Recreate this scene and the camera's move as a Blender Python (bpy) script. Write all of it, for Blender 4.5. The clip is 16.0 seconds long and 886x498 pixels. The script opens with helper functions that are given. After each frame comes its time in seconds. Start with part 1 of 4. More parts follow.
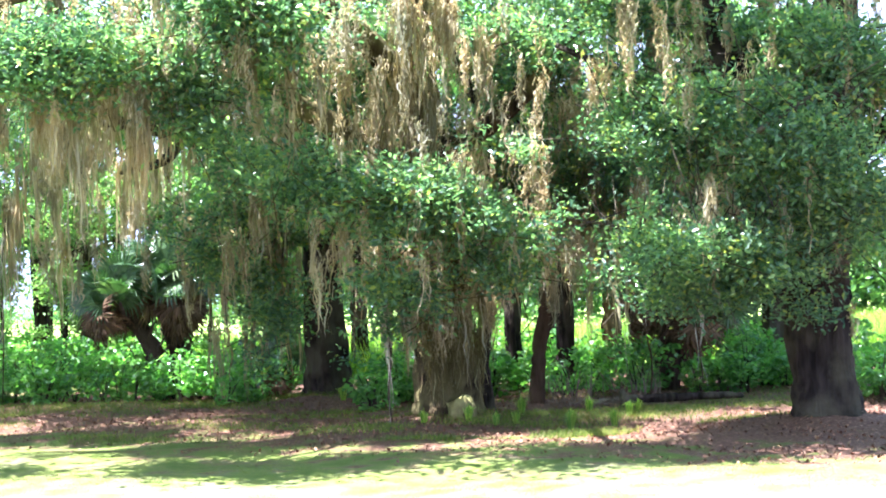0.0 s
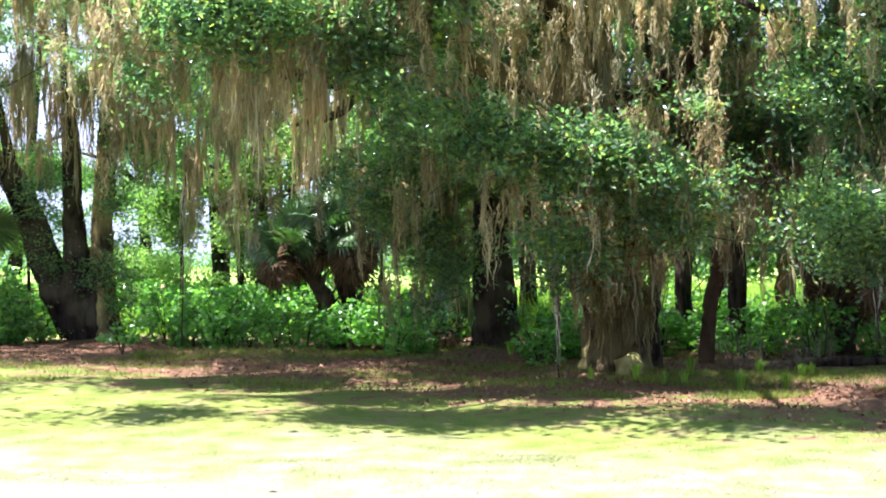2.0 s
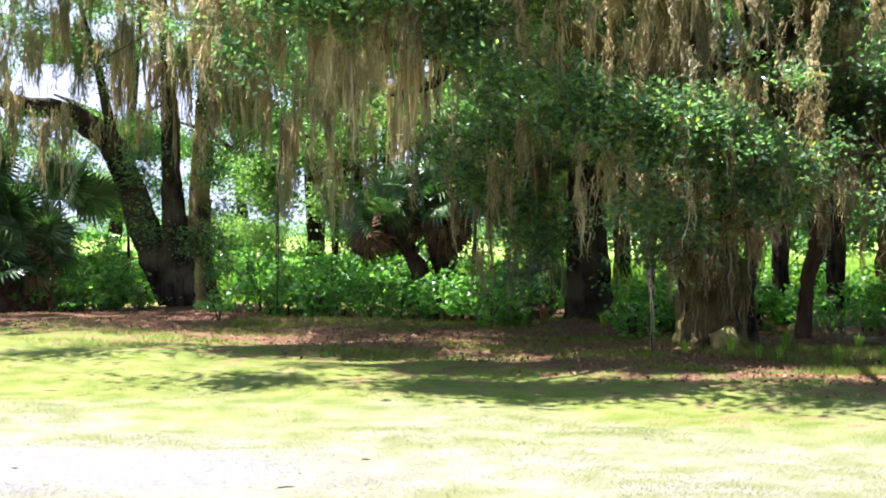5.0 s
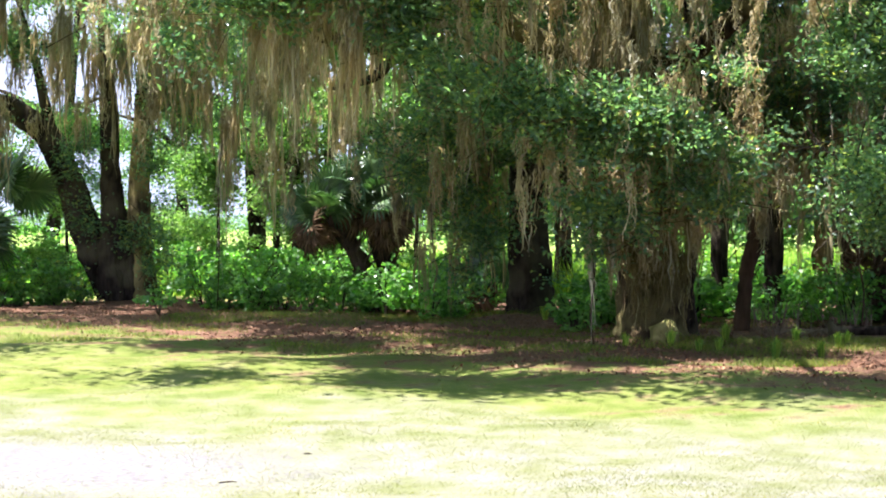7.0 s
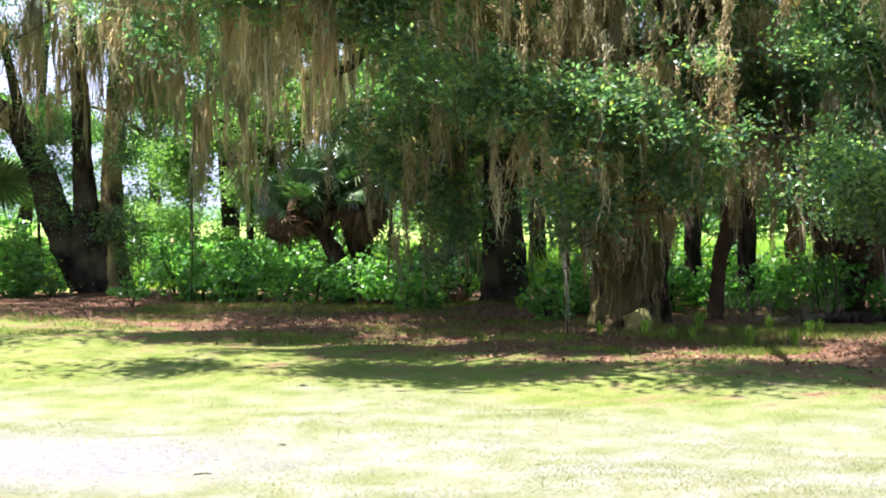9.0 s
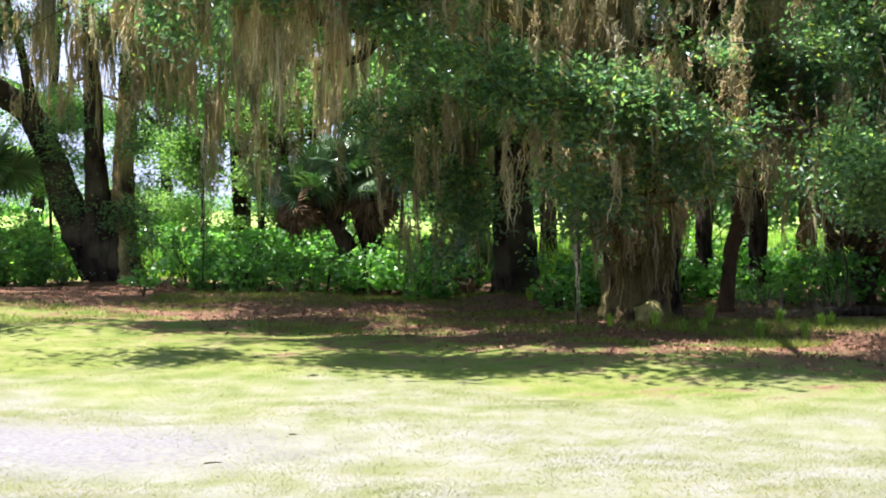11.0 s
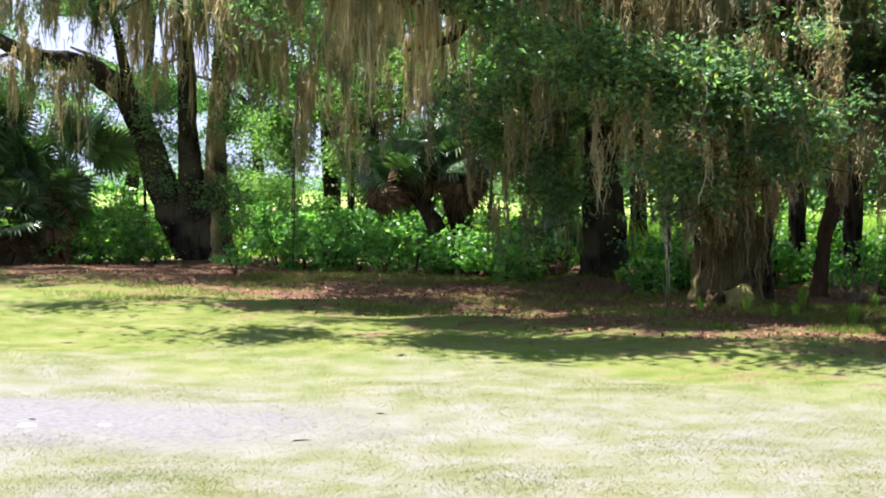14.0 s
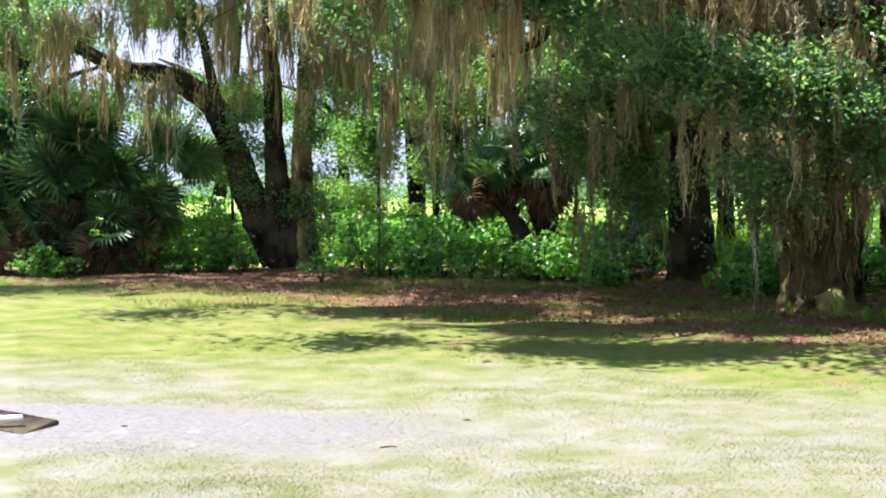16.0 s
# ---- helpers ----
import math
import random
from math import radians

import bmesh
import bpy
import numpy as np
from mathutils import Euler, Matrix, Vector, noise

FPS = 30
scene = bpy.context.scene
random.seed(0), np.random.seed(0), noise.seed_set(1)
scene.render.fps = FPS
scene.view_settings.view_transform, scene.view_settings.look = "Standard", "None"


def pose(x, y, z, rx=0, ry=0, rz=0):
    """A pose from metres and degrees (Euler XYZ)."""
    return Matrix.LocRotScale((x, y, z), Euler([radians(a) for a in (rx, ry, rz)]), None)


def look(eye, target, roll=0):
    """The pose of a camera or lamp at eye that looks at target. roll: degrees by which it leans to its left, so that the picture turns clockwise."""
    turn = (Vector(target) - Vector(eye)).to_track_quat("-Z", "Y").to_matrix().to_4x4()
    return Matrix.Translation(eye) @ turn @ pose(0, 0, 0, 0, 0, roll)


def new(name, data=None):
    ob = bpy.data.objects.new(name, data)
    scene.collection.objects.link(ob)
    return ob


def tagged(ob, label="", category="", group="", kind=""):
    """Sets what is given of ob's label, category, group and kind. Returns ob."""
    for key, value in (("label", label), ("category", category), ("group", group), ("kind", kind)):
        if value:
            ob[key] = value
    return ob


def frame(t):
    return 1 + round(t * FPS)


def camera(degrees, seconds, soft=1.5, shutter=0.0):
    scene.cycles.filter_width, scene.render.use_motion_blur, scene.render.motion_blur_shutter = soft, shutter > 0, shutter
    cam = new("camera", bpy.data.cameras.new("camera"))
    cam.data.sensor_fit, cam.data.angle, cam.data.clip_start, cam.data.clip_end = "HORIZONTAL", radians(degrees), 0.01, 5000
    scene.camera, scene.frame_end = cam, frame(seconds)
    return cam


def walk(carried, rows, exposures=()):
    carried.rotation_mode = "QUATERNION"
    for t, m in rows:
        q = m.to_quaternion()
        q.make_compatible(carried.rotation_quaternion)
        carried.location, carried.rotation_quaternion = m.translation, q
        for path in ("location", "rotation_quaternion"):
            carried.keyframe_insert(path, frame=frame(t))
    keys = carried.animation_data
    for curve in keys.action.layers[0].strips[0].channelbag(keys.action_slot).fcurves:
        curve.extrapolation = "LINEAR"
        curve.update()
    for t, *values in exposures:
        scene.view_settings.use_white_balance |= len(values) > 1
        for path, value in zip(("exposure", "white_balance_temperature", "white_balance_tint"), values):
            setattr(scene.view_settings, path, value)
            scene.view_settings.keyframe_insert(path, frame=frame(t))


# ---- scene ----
cam = camera(34.82, 16.0, soft=1.95)
EYE = (0.0, 0.0, 1.6)
# seconds, then the camera's turn in degrees: it stands in one spot and pans
ROWS = [
    (0.0, 92.29, 1.87, -8.28),
    (0.5, 92.43, 1.52, -5.93),
    (1.0, 92.30, 1.06, -4.08),
    (1.5, 91.98, 0.76, -2.92),
    (2.0, 90.59, 0.48, -1.43),
    (2.5, 90.40, 0.28, -0.43),
    (3.0, 90.18, 0.13, 0.32),
    (3.5, 89.84, 0.15, 1.74),
    (4.0, 89.66, 0.09, 2.15),
    (6.5, 89.20, -0.07, 2.55),
    (7.0, 89.17, -0.00, 0.00),
    (7.5, 89.13, 0.14, -1.14),
    (8.0, 89.03, 0.21, -1.47),
    (8.5, 88.89, 0.23, -1.41),
    (9.0, 88.77, 0.26, -1.05),
    (11.5, 88.25, -0.20, -0.45),
    (12.0, 88.04, -0.44, -0.18),
    (12.5, 87.76, -0.58, 0.27),
    (13.0, 87.60, -0.59, 0.77),
    (13.5, 87.53, -0.49, 2.24),
    (14.0, 87.62, -0.42, 3.01),
    (14.5, 87.87, -0.28, 4.91),
    (15.0, 88.08, -0.06, 5.25),
    (15.5, 88.06, 0.11, 6.29),
    (16.0, 87.87, 0.21, 6.44),
]
EXPOSURES = [(0.0, 3.55, 5300, 25), (1.0, 3.42, 5350, 25), (1.5, 3.15, 5500, 24), (2.0, 2.77, 5700, 22), (3.0, 2.55, 5850, 21), (9.0, 2.5, 5850, 21), (12.5, 2.22, 5850, 21), (16.0, 2.22, 5850, 21)]
walk(cam, [(t, pose(*EYE, rx, ry, rz)) for t, rx, ry, rz in ROWS], EXPOSURES)

# ---- world and sun ----
SUN_ELEVATION, SUN_FROM = radians(70), radians(195)   # the sun stands high on the left, a little to the camera's side
world = bpy.data.worlds.new("sky")
scene.world = world
world.use_nodes = True
wn = world.node_tree
sky = wn.nodes.new("ShaderNodeTexSky")
sky.sky_type, sky.sun_disc = "NISHITA", False
sky.sun_elevation, sky.sun_rotation = SUN_ELEVATION, radians(90) - SUN_FROM
sky.altitude, sky.dust_density, sky.ozone_density = 1500, 0.1, 2.0
sky_cap = wn.nodes.new("ShaderNodeMix")   # caps the sky's brightness by colour: no part of it is brighter than this pale blue
sky_cap.data_type, sky_cap.blend_type = "RGBA", "DARKEN"
sky_cap.inputs[0].default_value, sky_cap.inputs[7].default_value = 1.0, (1.45, 1.6, 1.95, 1)
wn.links.new(sky.outputs[0], sky_cap.inputs[6])
wn.links.new(sky_cap.outputs[2], wn.nodes["Background"].inputs[0])
wn.nodes["Background"].inputs[1].default_value = 0.15
sun = new("sun", bpy.data.lights.new("sun", "SUN"))
sun.data.energy, sun.data.angle, sun.data.color = 4.5, radians(0.53), (1.0, 0.95, 0.86)
to_sun = Vector((math.cos(SUN_ELEVATION) * math.cos(SUN_FROM), math.cos(SUN_ELEVATION) * math.sin(SUN_FROM), math.sin(SUN_ELEVATION)))
sun.matrix_world = look((0, 0, 60), Vector((0, 0, 60)) - to_sun)
tagged(sun, kind="structure")


# ---- materials ----
def material(name, rough=0.8, spec=0.3):
    m = bpy.data.materials.new(name)
    m.use_nodes = True
    b = m.node_tree.nodes["Principled BSDF"]
    b.inputs["Roughness"].default_value = rough
    b.inputs["Specular IOR Level"].default_value = spec
    return m, m.node_tree, b


def ramp(nt, stops):
    r = nt.nodes.new("ShaderNodeValToRGB")
    e = r.color_ramp.elements
    while len(e) < len(stops):
        e.new(0.5)
    for el, (p, c) in zip(e, stops):
        el.position, el.color = p, (*c, 1)
    return r


def noise_node(nt, scale, detail=4, stretch=None):
    n = nt.nodes.new("ShaderNodeTexNoise")
    n.inputs["Scale"].default_value, n.inputs["Detail"].default_value = scale, detail
    g = nt.nodes.new("ShaderNodeNewGeometry")
    if stretch:
        mp = nt.nodes.new("ShaderNodeMapping")
        mp.inputs["Scale"].default_value = stretch
        nt.links.new(g.outputs["Position"], mp.inputs[0])
        nt.links.new(mp.outputs[0], n.inputs["Vector"])
    else:
        nt.links.new(g.outputs["Position"], n.inputs["Vector"])
    return n


def mixed(nt, kind, fac, a, b):
    n = nt.nodes.new("ShaderNodeMix")
    n.data_type, n.blend_type = "RGBA", kind
    for sock, val in ((n.inputs[0], fac), (n.inputs[6], a), (n.inputs[7], b)):
        if isinstance(val, (int, float)):
            sock.default_value = val
        elif isinstance(val, tuple):
            sock.default_value = (*val, 1)
        else:
            nt.links.new(val, sock)
    return n.outputs[2]


def bump(nt, bsdf, height, strength, distance):
    b = nt.nodes.new("ShaderNodeBump")
    b.inputs["Strength"].default_value, b.inputs["Distance"].default_value = strength, distance
    nt.links.new(height, b.inputs["Height"])
    nt.links.new(b.outputs[0], bsdf.inputs["Normal"])


def leaf_material(name, stops, through_colour, rough=0.4, spec=0.5, amount=0.4):
    """Thin leaves: each leaf its own shade, patches over the crown, some light through the blade."""
    m, nt, b = material(name, rough, spec)
    g = nt.nodes.new("ShaderNodeNewGeometry")
    r = ramp(nt, stops)
    nt.links.new(g.outputs["Random Per Island"], r.inputs[0])
    n = noise_node(nt, 1.1, 2)
    patch = ramp(nt, [(0.3, (0.55, 0.62, 0.6)), (0.7, (1.25, 1.15, 0.95))])
    nt.links.new(n.outputs[0], patch.inputs[0])
    col = mixed(nt, "MULTIPLY", 1.0, r.outputs[0], patch.outputs[0])
    nt.links.new(col, b.inputs["Base Color"])
    tr = nt.nodes.new("ShaderNodeBsdfTranslucent")
    nt.links.new(mixed(nt, "MULTIPLY", 1.0, col, through_colour), tr.inputs[0])
    mx = nt.nodes.new("ShaderNodeMixShader")
    mx.inputs[0].default_value = amount
    nt.links.new(b.outputs[0], mx.inputs[1])
    nt.links.new(tr.outputs[0], mx.inputs[2])
    nt.links.new(mx.outputs[0], nt.nodes["Material Output"].inputs[0])
    return m


OAK_LEAF = leaf_material("oak_leaf", [(0.0, (0.048, 0.1, 0.068)), (0.5, (0.098, 0.178, 0.096)), (0.9, (0.175, 0.265, 0.11)), (1.0, (0.34, 0.35, 0.08))], (2.0, 2.35, 1.3), 0.3, 0.5, 0.52)
FAR_LEAF = leaf_material("far_oak_leaf", [(0.0, (0.05, 0.105, 0.05)), (0.6, (0.1, 0.19, 0.075)), (1.0, (0.21, 0.32, 0.12))], (2.0, 2.4, 1.0), 0.45, 0.4, 0.5)
SAPLING_LEAF = leaf_material("sapling_leaf", [(0.0, (0.07, 0.15, 0.05)), (0.6, (0.14, 0.25, 0.08)), (1.0, (0.24, 0.36, 0.14))], (1.8, 2.0, 0.9), 0.4, 0.4, 0.5)
BUSH_LEAF = leaf_material("bush_leaf", [(0.0, (0.06, 0.15, 0.045)), (0.5, (0.115, 0.25, 0.07)), (1.0, (0.21, 0.37, 0.12))], (1.8, 2.3, 0.7), 0.38, 0.5, 0.5)
PALM_LEAF = leaf_material("palm_leaf", [(0.0, (0.03, 0.07, 0.03)), (0.7, (0.07, 0.13, 0.055)), (1.0, (0.13, 0.19, 0.09))], (1.5, 2.0, 0.8), 0.33, 0.6, 0.25)
DEAD_LEAF = leaf_material("dead_palm_leaf", [(0.0, (0.05, 0.03, 0.018)), (1.0, (0.22, 0.145, 0.09))], (1.3, 1.0, 0.7), 0.8, 0.2, 0.25)
LITTER = leaf_material("fallen_leaf", [(0.0, (0.06, 0.027, 0.015)), (0.5, (0.15, 0.07, 0.038)), (1.0, (0.29, 0.175, 0.11))], (1.2, 1.0, 0.8), 0.7, 0.3, 0.1)
MOSS = leaf_material("spanish_moss", [(0.0, (0.25, 0.21, 0.125)), (0.7, (0.42, 0.37, 0.25)), (1.0, (0.55, 0.51, 0.42))], (1.3, 1.22, 0.95), 0.9, 0.1, 0.5)
PALE_MOSS = leaf_material("pale_moss", [(0.0, (0.36, 0.33, 0.28)), (1.0, (0.58, 0.56, 0.52))], (1.3, 1.25, 1.15), 0.9, 0.1, 0.5)
MAT_MOSS = leaf_material("matted_moss", [(0.0, (0.1, 0.08, 0.035)), (0.6, (0.2, 0.17, 0.08)), (1.0, (0.36, 0.33, 0.19))], (1.3, 1.2, 0.8), 0.9, 0.1, 0.3)
GRASS = leaf_material("grass_blade", [(0.0, (0.1, 0.112, 0.022)), (0.6, (0.15, 0.148, 0.06)), (1.0, (0.22, 0.205, 0.13))], (1.6, 1.7, 0.8), 0.5, 0.3, 0.6)
SHADE_GRASS = leaf_material("shaded_grass", [(0.0, (0.06, 0.1, 0.016)), (0.6, (0.11, 0.16, 0.026)), (1.0, (0.24, 0.23, 0.07))], (1.6, 1.8, 0.6), 0.6, 0.2, 0.35)
TALL_GRASS = leaf_material("meadow_grass", [(0.0, (0.1, 0.22, 0.03)), (0.6, (0.22, 0.36, 0.05)), (1.0, (0.42, 0.46, 0.1))], (1.6, 1.9, 0.6), 0.55, 0.3, 0.4)


def bark_material(name, dark, light, lichen, amount):
    m, nt, b = material(name, 1.0, 0.03)
    n = noise_node(nt, 11, 6, (1, 1, 0.16))
    r = ramp(nt, [(0.32, dark), (0.7, light)])
    nt.links.new(n.outputs[0], r.inputs[0])
    p = noise_node(nt, 1.6, 5)
    pr = ramp(nt, [(0.5 - amount / 4, (0, 0, 0)), (0.62, (1, 1, 1))])
    nt.links.new(p.outputs[0], pr.inputs[0])
    nt.links.new(mixed(nt, "MIX", pr.outputs[0], r.outputs[0], lichen), b.inputs["Base Color"])
    bump(nt, b, n.outputs[0], 1.0, 0.09)
    return m


BARK = bark_material("oak_bark", (0.009, 0.007, 0.006), (0.042, 0.032, 0.025), (0.07, 0.06, 0.037), 0.2)
# its pale yellow patches hold both lichen and the sunlight on that stem
SUNLIT_LICHEN_BARK = bark_material("sunlit_lichen_bark", (0.012, 0.01, 0.007), (0.09, 0.07, 0.04), (0.3, 0.25, 0.1), 0.6)
MOSSY_BARK = bark_material("mossy_bark", (0.008, 0.006, 0.004), (0.065, 0.047, 0.024), (0.13, 0.11, 0.045), 0.35)
SNAG_WOOD = bark_material("dead_wood", (0.018, 0.012, 0.008), (0.06, 0.04, 0.026), (0.08, 0.05, 0.03), 0.3)
PALE_WOOD = bark_material("split_wood", (0.3, 0.2, 0.1), (0.5, 0.36, 0.2), (0.5, 0.4, 0.25), 0.3)
PALM_BARK = bark_material("palm_bark", (0.02, 0.015, 0.01), (0.1, 0.07, 0.045), (0.09, 0.065, 0.045), 0.3)


def ground_material():
    """Lawn near the road, bare sand in a worn patch, brown leaf litter under the oaks, meadow beyond."""
    m, nt, b = material("ground_cover", 0.95, 0.1)
    g = nt.nodes.new("ShaderNodeNewGeometry")
    sep = nt.nodes.new("ShaderNodeSeparateXYZ")
    nt.links.new(g.outputs["Position"], sep.inputs[0])

    def math_node(op, a, c=0.0):
        n = nt.nodes.new("ShaderNodeMath")
        n.operation = op
        for sock, v in ((n.inputs[0], a), (n.inputs[1], c)):
            if isinstance(v, (int, float)):
                sock.default_value = v
            else:
                nt.links.new(v, sock)
        return n.outputs[0]

    def span(v, lo, hi):
        n = nt.nodes.new("ShaderNodeMapRange")
        n.inputs[1].default_value, n.inputs[2].default_value = lo, hi
        nt.links.new(v, n.inputs[0])
        return n.outputs[0]

    big, fine, mid = noise_node(nt, 0.45, 4), noise_node(nt, 22, 5), noise_node(nt, 2.2, 5)
    lawn = ramp(nt, [(0.3, (0.068, 0.096, 0.014)), (0.5, (0.112, 0.128, 0.03)), (0.68, (0.152, 0.148, 0.06))])
    nt.links.new(mid.outputs[0], lawn.inputs[0])
    dry = ramp(nt, [(0.3, (0.102, 0.108, 0.042)), (0.5, (0.134, 0.132, 0.085)), (0.66, (0.152, 0.147, 0.122))])
    nt.links.new(mid.outputs[0], dry.inputs[0])
    litter = ramp(nt, [(0.3, (0.06, 0.03, 0.018)), (0.55, (0.12, 0.062, 0.037)), (0.75, (0.22, 0.14, 0.09))])
    nt.links.new(fine.outputs[0], litter.inputs[0])
    sand = ramp(nt, [(0.3, (0.105, 0.095, 0.09)), (0.5, (0.13, 0.121, 0.116)), (0.72, (0.155, 0.147, 0.143))])
    nt.links.new(fine.outputs[0], sand.inputs[0])
    meadow = ramp(nt, [(0.3, (0.12, 0.2, 0.04)), (0.7, (0.3, 0.36, 0.08))])
    nt.links.new(mid.outputs[0], meadow.inputs[0])
    x, y = sep.outputs[0], sep.outputs[1]
    wob = math_node("MULTIPLY", math_node("SUBTRACT", big.outputs[0], 0.5), 7.0)
    mot = math_node("MULTIPLY", math_node("SUBTRACT", mid.outputs[0], 0.5), 6.0)
    # the lawn reaches much further back on the left than on the right
    edge = math_node("ADD", math_node("ADD", y, math_node("MULTIPLY", x, 0.85)), math_node("ADD", wob, mot))
    grown = mixed(nt, "MIX", span(math_node("ADD", math_node("ADD", y, math_node("MULTIPLY", x, 0.2)), wob), 10.2, 13.8), dry.outputs[0], lawn.outputs[0])
    patchy = math_node("ADD", edge, math_node("MULTIPLY", mot, 1.9))
    c = mixed(nt, "MIX", span(patchy, 15.8, 19.0), grown, litter.outputs[0])
    c = mixed(nt, "MIX", span(math_node("ADD", y, mot), 31.0, 34.0), c, meadow.outputs[0])
    # worn sandy patch
    dx = math_node("MULTIPLY", math_node("ADD", x, 3.9), 0.34)
    dy = math_node("MULTIPLY", math_node("ADD", y, -9.5), 0.95)
    rad = math_node("ADD", math_node("ADD", math_node("MULTIPLY", dx, dx), math_node("MULTIPLY", dy, dy)), math_node("MULTIPLY", mot, 0.35))
    worn = math_node("ADD", rad, math_node("MULTIPLY", math_node("SUBTRACT", fine.outputs[0], 0.5), 2.2))
    c = mixed(nt, "MIX", span(worn, 1.5, 0.3), c, sand.outputs[0])
    nt.links.new(c, b.inputs["Base Color"])
    bump(nt, b, fine.outputs[0], 0.45, 0.02)
    return m


GROUND = ground_material()


# ---- builders ----
def fast_mesh(name, verts, faces, mat, smooth=False):
    """A mesh from arrays; all faces have the same number of corners."""
    verts, faces = np.asarray(verts, np.float32), np.asarray(faces, np.int32)
    me = bpy.data.meshes.new(name)
    k = faces.shape[1]
    me.vertices.add(len(verts))
    me.vertices.foreach_set("co", verts.ravel())
    me.loops.add(faces.size)
    me.loops.foreach_set("vertex_index", faces.ravel())
    me.polygons.add(len(faces))
    me.polygons.foreach_set("loop_start", np.arange(len(faces), dtype=np.int32) * k)
    me.polygons.foreach_set("use_smooth", np.full(len(faces), smooth))
    me.update(calc_edges=True)
    me.materials.append(mat)
    return me


def part(name, me, parent, label=""):
    ob = new(name, me)
    ob.parent = parent
    return tagged(ob, label) if label else ob


def thing(name, x, y, z, label, category, group="", kind=""):
    ob = new(name)
    ob.location = (x, y, z)
    return tagged(ob, label, category, group, kind)


def unit(v):
    return v / np.maximum(np.linalg.norm(v, axis=-1, keepdims=True), 1e-9)


def blades(centres, size, rng, up=0.5, ratio=0.45, fold=0.12, corners=4):
    """Small folded leaves round the given centres."""
    n = len(centres)
    d = unit(rng.normal(size=(n, 3)) * (1, 1, 0.7) - (0, 0, 0.15))
    nrm = unit(rng.normal(size=(n, 3)) + (0, 0, up * 2))
    s = unit(np.cross(d, nrm))
    nrm = np.cross(s, d)
    L = size * rng.uniform(0.65, 1.25, (n, 1))
    W = L * ratio
    if corners == 4:
        pts = [-d * L / 2, s * W / 2 + nrm * L * fold, d * L / 2, -s * W / 2 + nrm * L * fold]
    else:
        pts = [-d * L / 2, s * W / 2 - d * L * 0.18 + nrm * L * fold, s * W * 0.42 + d * L * 0.2 + nrm * L * fold, d * L / 2 - nrm * L * fold, -s * W * 0.42 + d * L * 0.2 + nrm * L * fold, -s * W / 2 - d * L * 0.18 + nrm * L * fold]
    V = np.stack([centres + p for p in pts], 1).reshape(-1, 3)
    return V, np.arange(n * corners).reshape(n, corners)


def tube(points, radii, sides=12, rough=0.08, seed=0, flare=0.0, steps=6):
    """A gnarled tapered tube along a smooth line through the points."""
    P, Rr = np.array(points, float), np.array(radii, float)
    Q = np.vstack([2 * P[0] - P[1], P, 2 * P[-1] - P[-2]])
    line, rad = [], []
    for i in range(1, len(Q) - 2):
        for u in np.linspace(0, 1, steps, endpoint=(i == len(Q) - 3)):
            a, b, c, d = Q[i - 1:i + 3]
            line.append(0.5 * (2 * b + (c - a) * u + (2 * a - 5 * b + 4 * c - d) * u * u + (3 * b - a - 3 * c + d) * u ** 3))
            rad.append(Rr[i - 1] * (1 - u) + Rr[i] * u)
    line, rad = np.array(line), np.array(rad)
    tan = unit(np.gradient(line, axis=0))
    ref = np.array([1.0, 0, 0]) if abs(tan[0][0]) < 0.8 else np.array([0, 1.0, 0])
    s = unit(np.cross(tan, ref))
    q = np.cross(tan, s)
    th = np.arange(sides) / sides * 2 * math.pi
    r2 = np.random.default_rng(seed)
    ph = r2.uniform(0, 6.28, 4)
    h = np.arange(len(line))[:, None] / len(line)
    wob = 1 + rough * (np.sin(3 * th + ph[0] + 4 * h) + 0.7 * np.sin(5 * th + ph[1] - 7 * h) + 0.6 * np.sin(2 * th + ph[2] + 15 * h)) + rough * 0.7 * r2.normal(size=(len(line), sides))
    z = line[:, 2:3] - line[0, 2]
    wob = wob * (1 + flare * np.exp(-z / 0.25) * (1 + 0.5 * np.sin(4 * th + ph[3])))
    V = line[:, None] + rad[:, None, None] * wob[..., None] * (np.cos(th)[None, :, None] * s[:, None] + np.sin(th)[None, :, None] * q[:, None])
    V = V.reshape(-1, 3)
    k = len(line)
    i, j = np.meshgrid(np.arange(k - 1), np.arange(sides), indexing="ij")
    F = np.stack([i * sides + j, i * sides + (j + 1) % sides, (i + 1) * sides + (j + 1) % sides, (i + 1) * sides + j], -1).reshape(-1, 4)
    cap = (k - 1) * sides
    V = np.vstack([V, line[-1] + tan[-1] * rad[-1] * 0.5])
    top = np.array([[cap + a, cap + a + 1, cap + (a + 2) % sides, len(V) - 1] for a in range(0, sides, 2)])
    return V, np.vstack([F, top])


def clumps(mass, rng):
    """Centres of leaf clumps inside an uneven ball with gaps: mass = (x, y, z, rx, ry, rz, how many)."""
    x, y, z, rx, ry, rz, n = mass
    d = unit(rng.normal(size=(int(n * 2.2), 3)))
    C = np.array((x, y, z)) + d * (rng.uniform(0, 1, (len(d), 1)) ** 0.5) * np.array((rx, ry, rz)) * 1.28
    a, b, c = (C * 2.9 + 0.6 * np.sin(C[:, [1, 2, 0]] * 2.1)).T
    gap = np.sin(a) * np.cos(b * 0.8 + 1) + np.sin(c * 1.3 + 0.5 * a) + rng.normal(0, 0.45, len(C))
    return C[gap > 0.3]


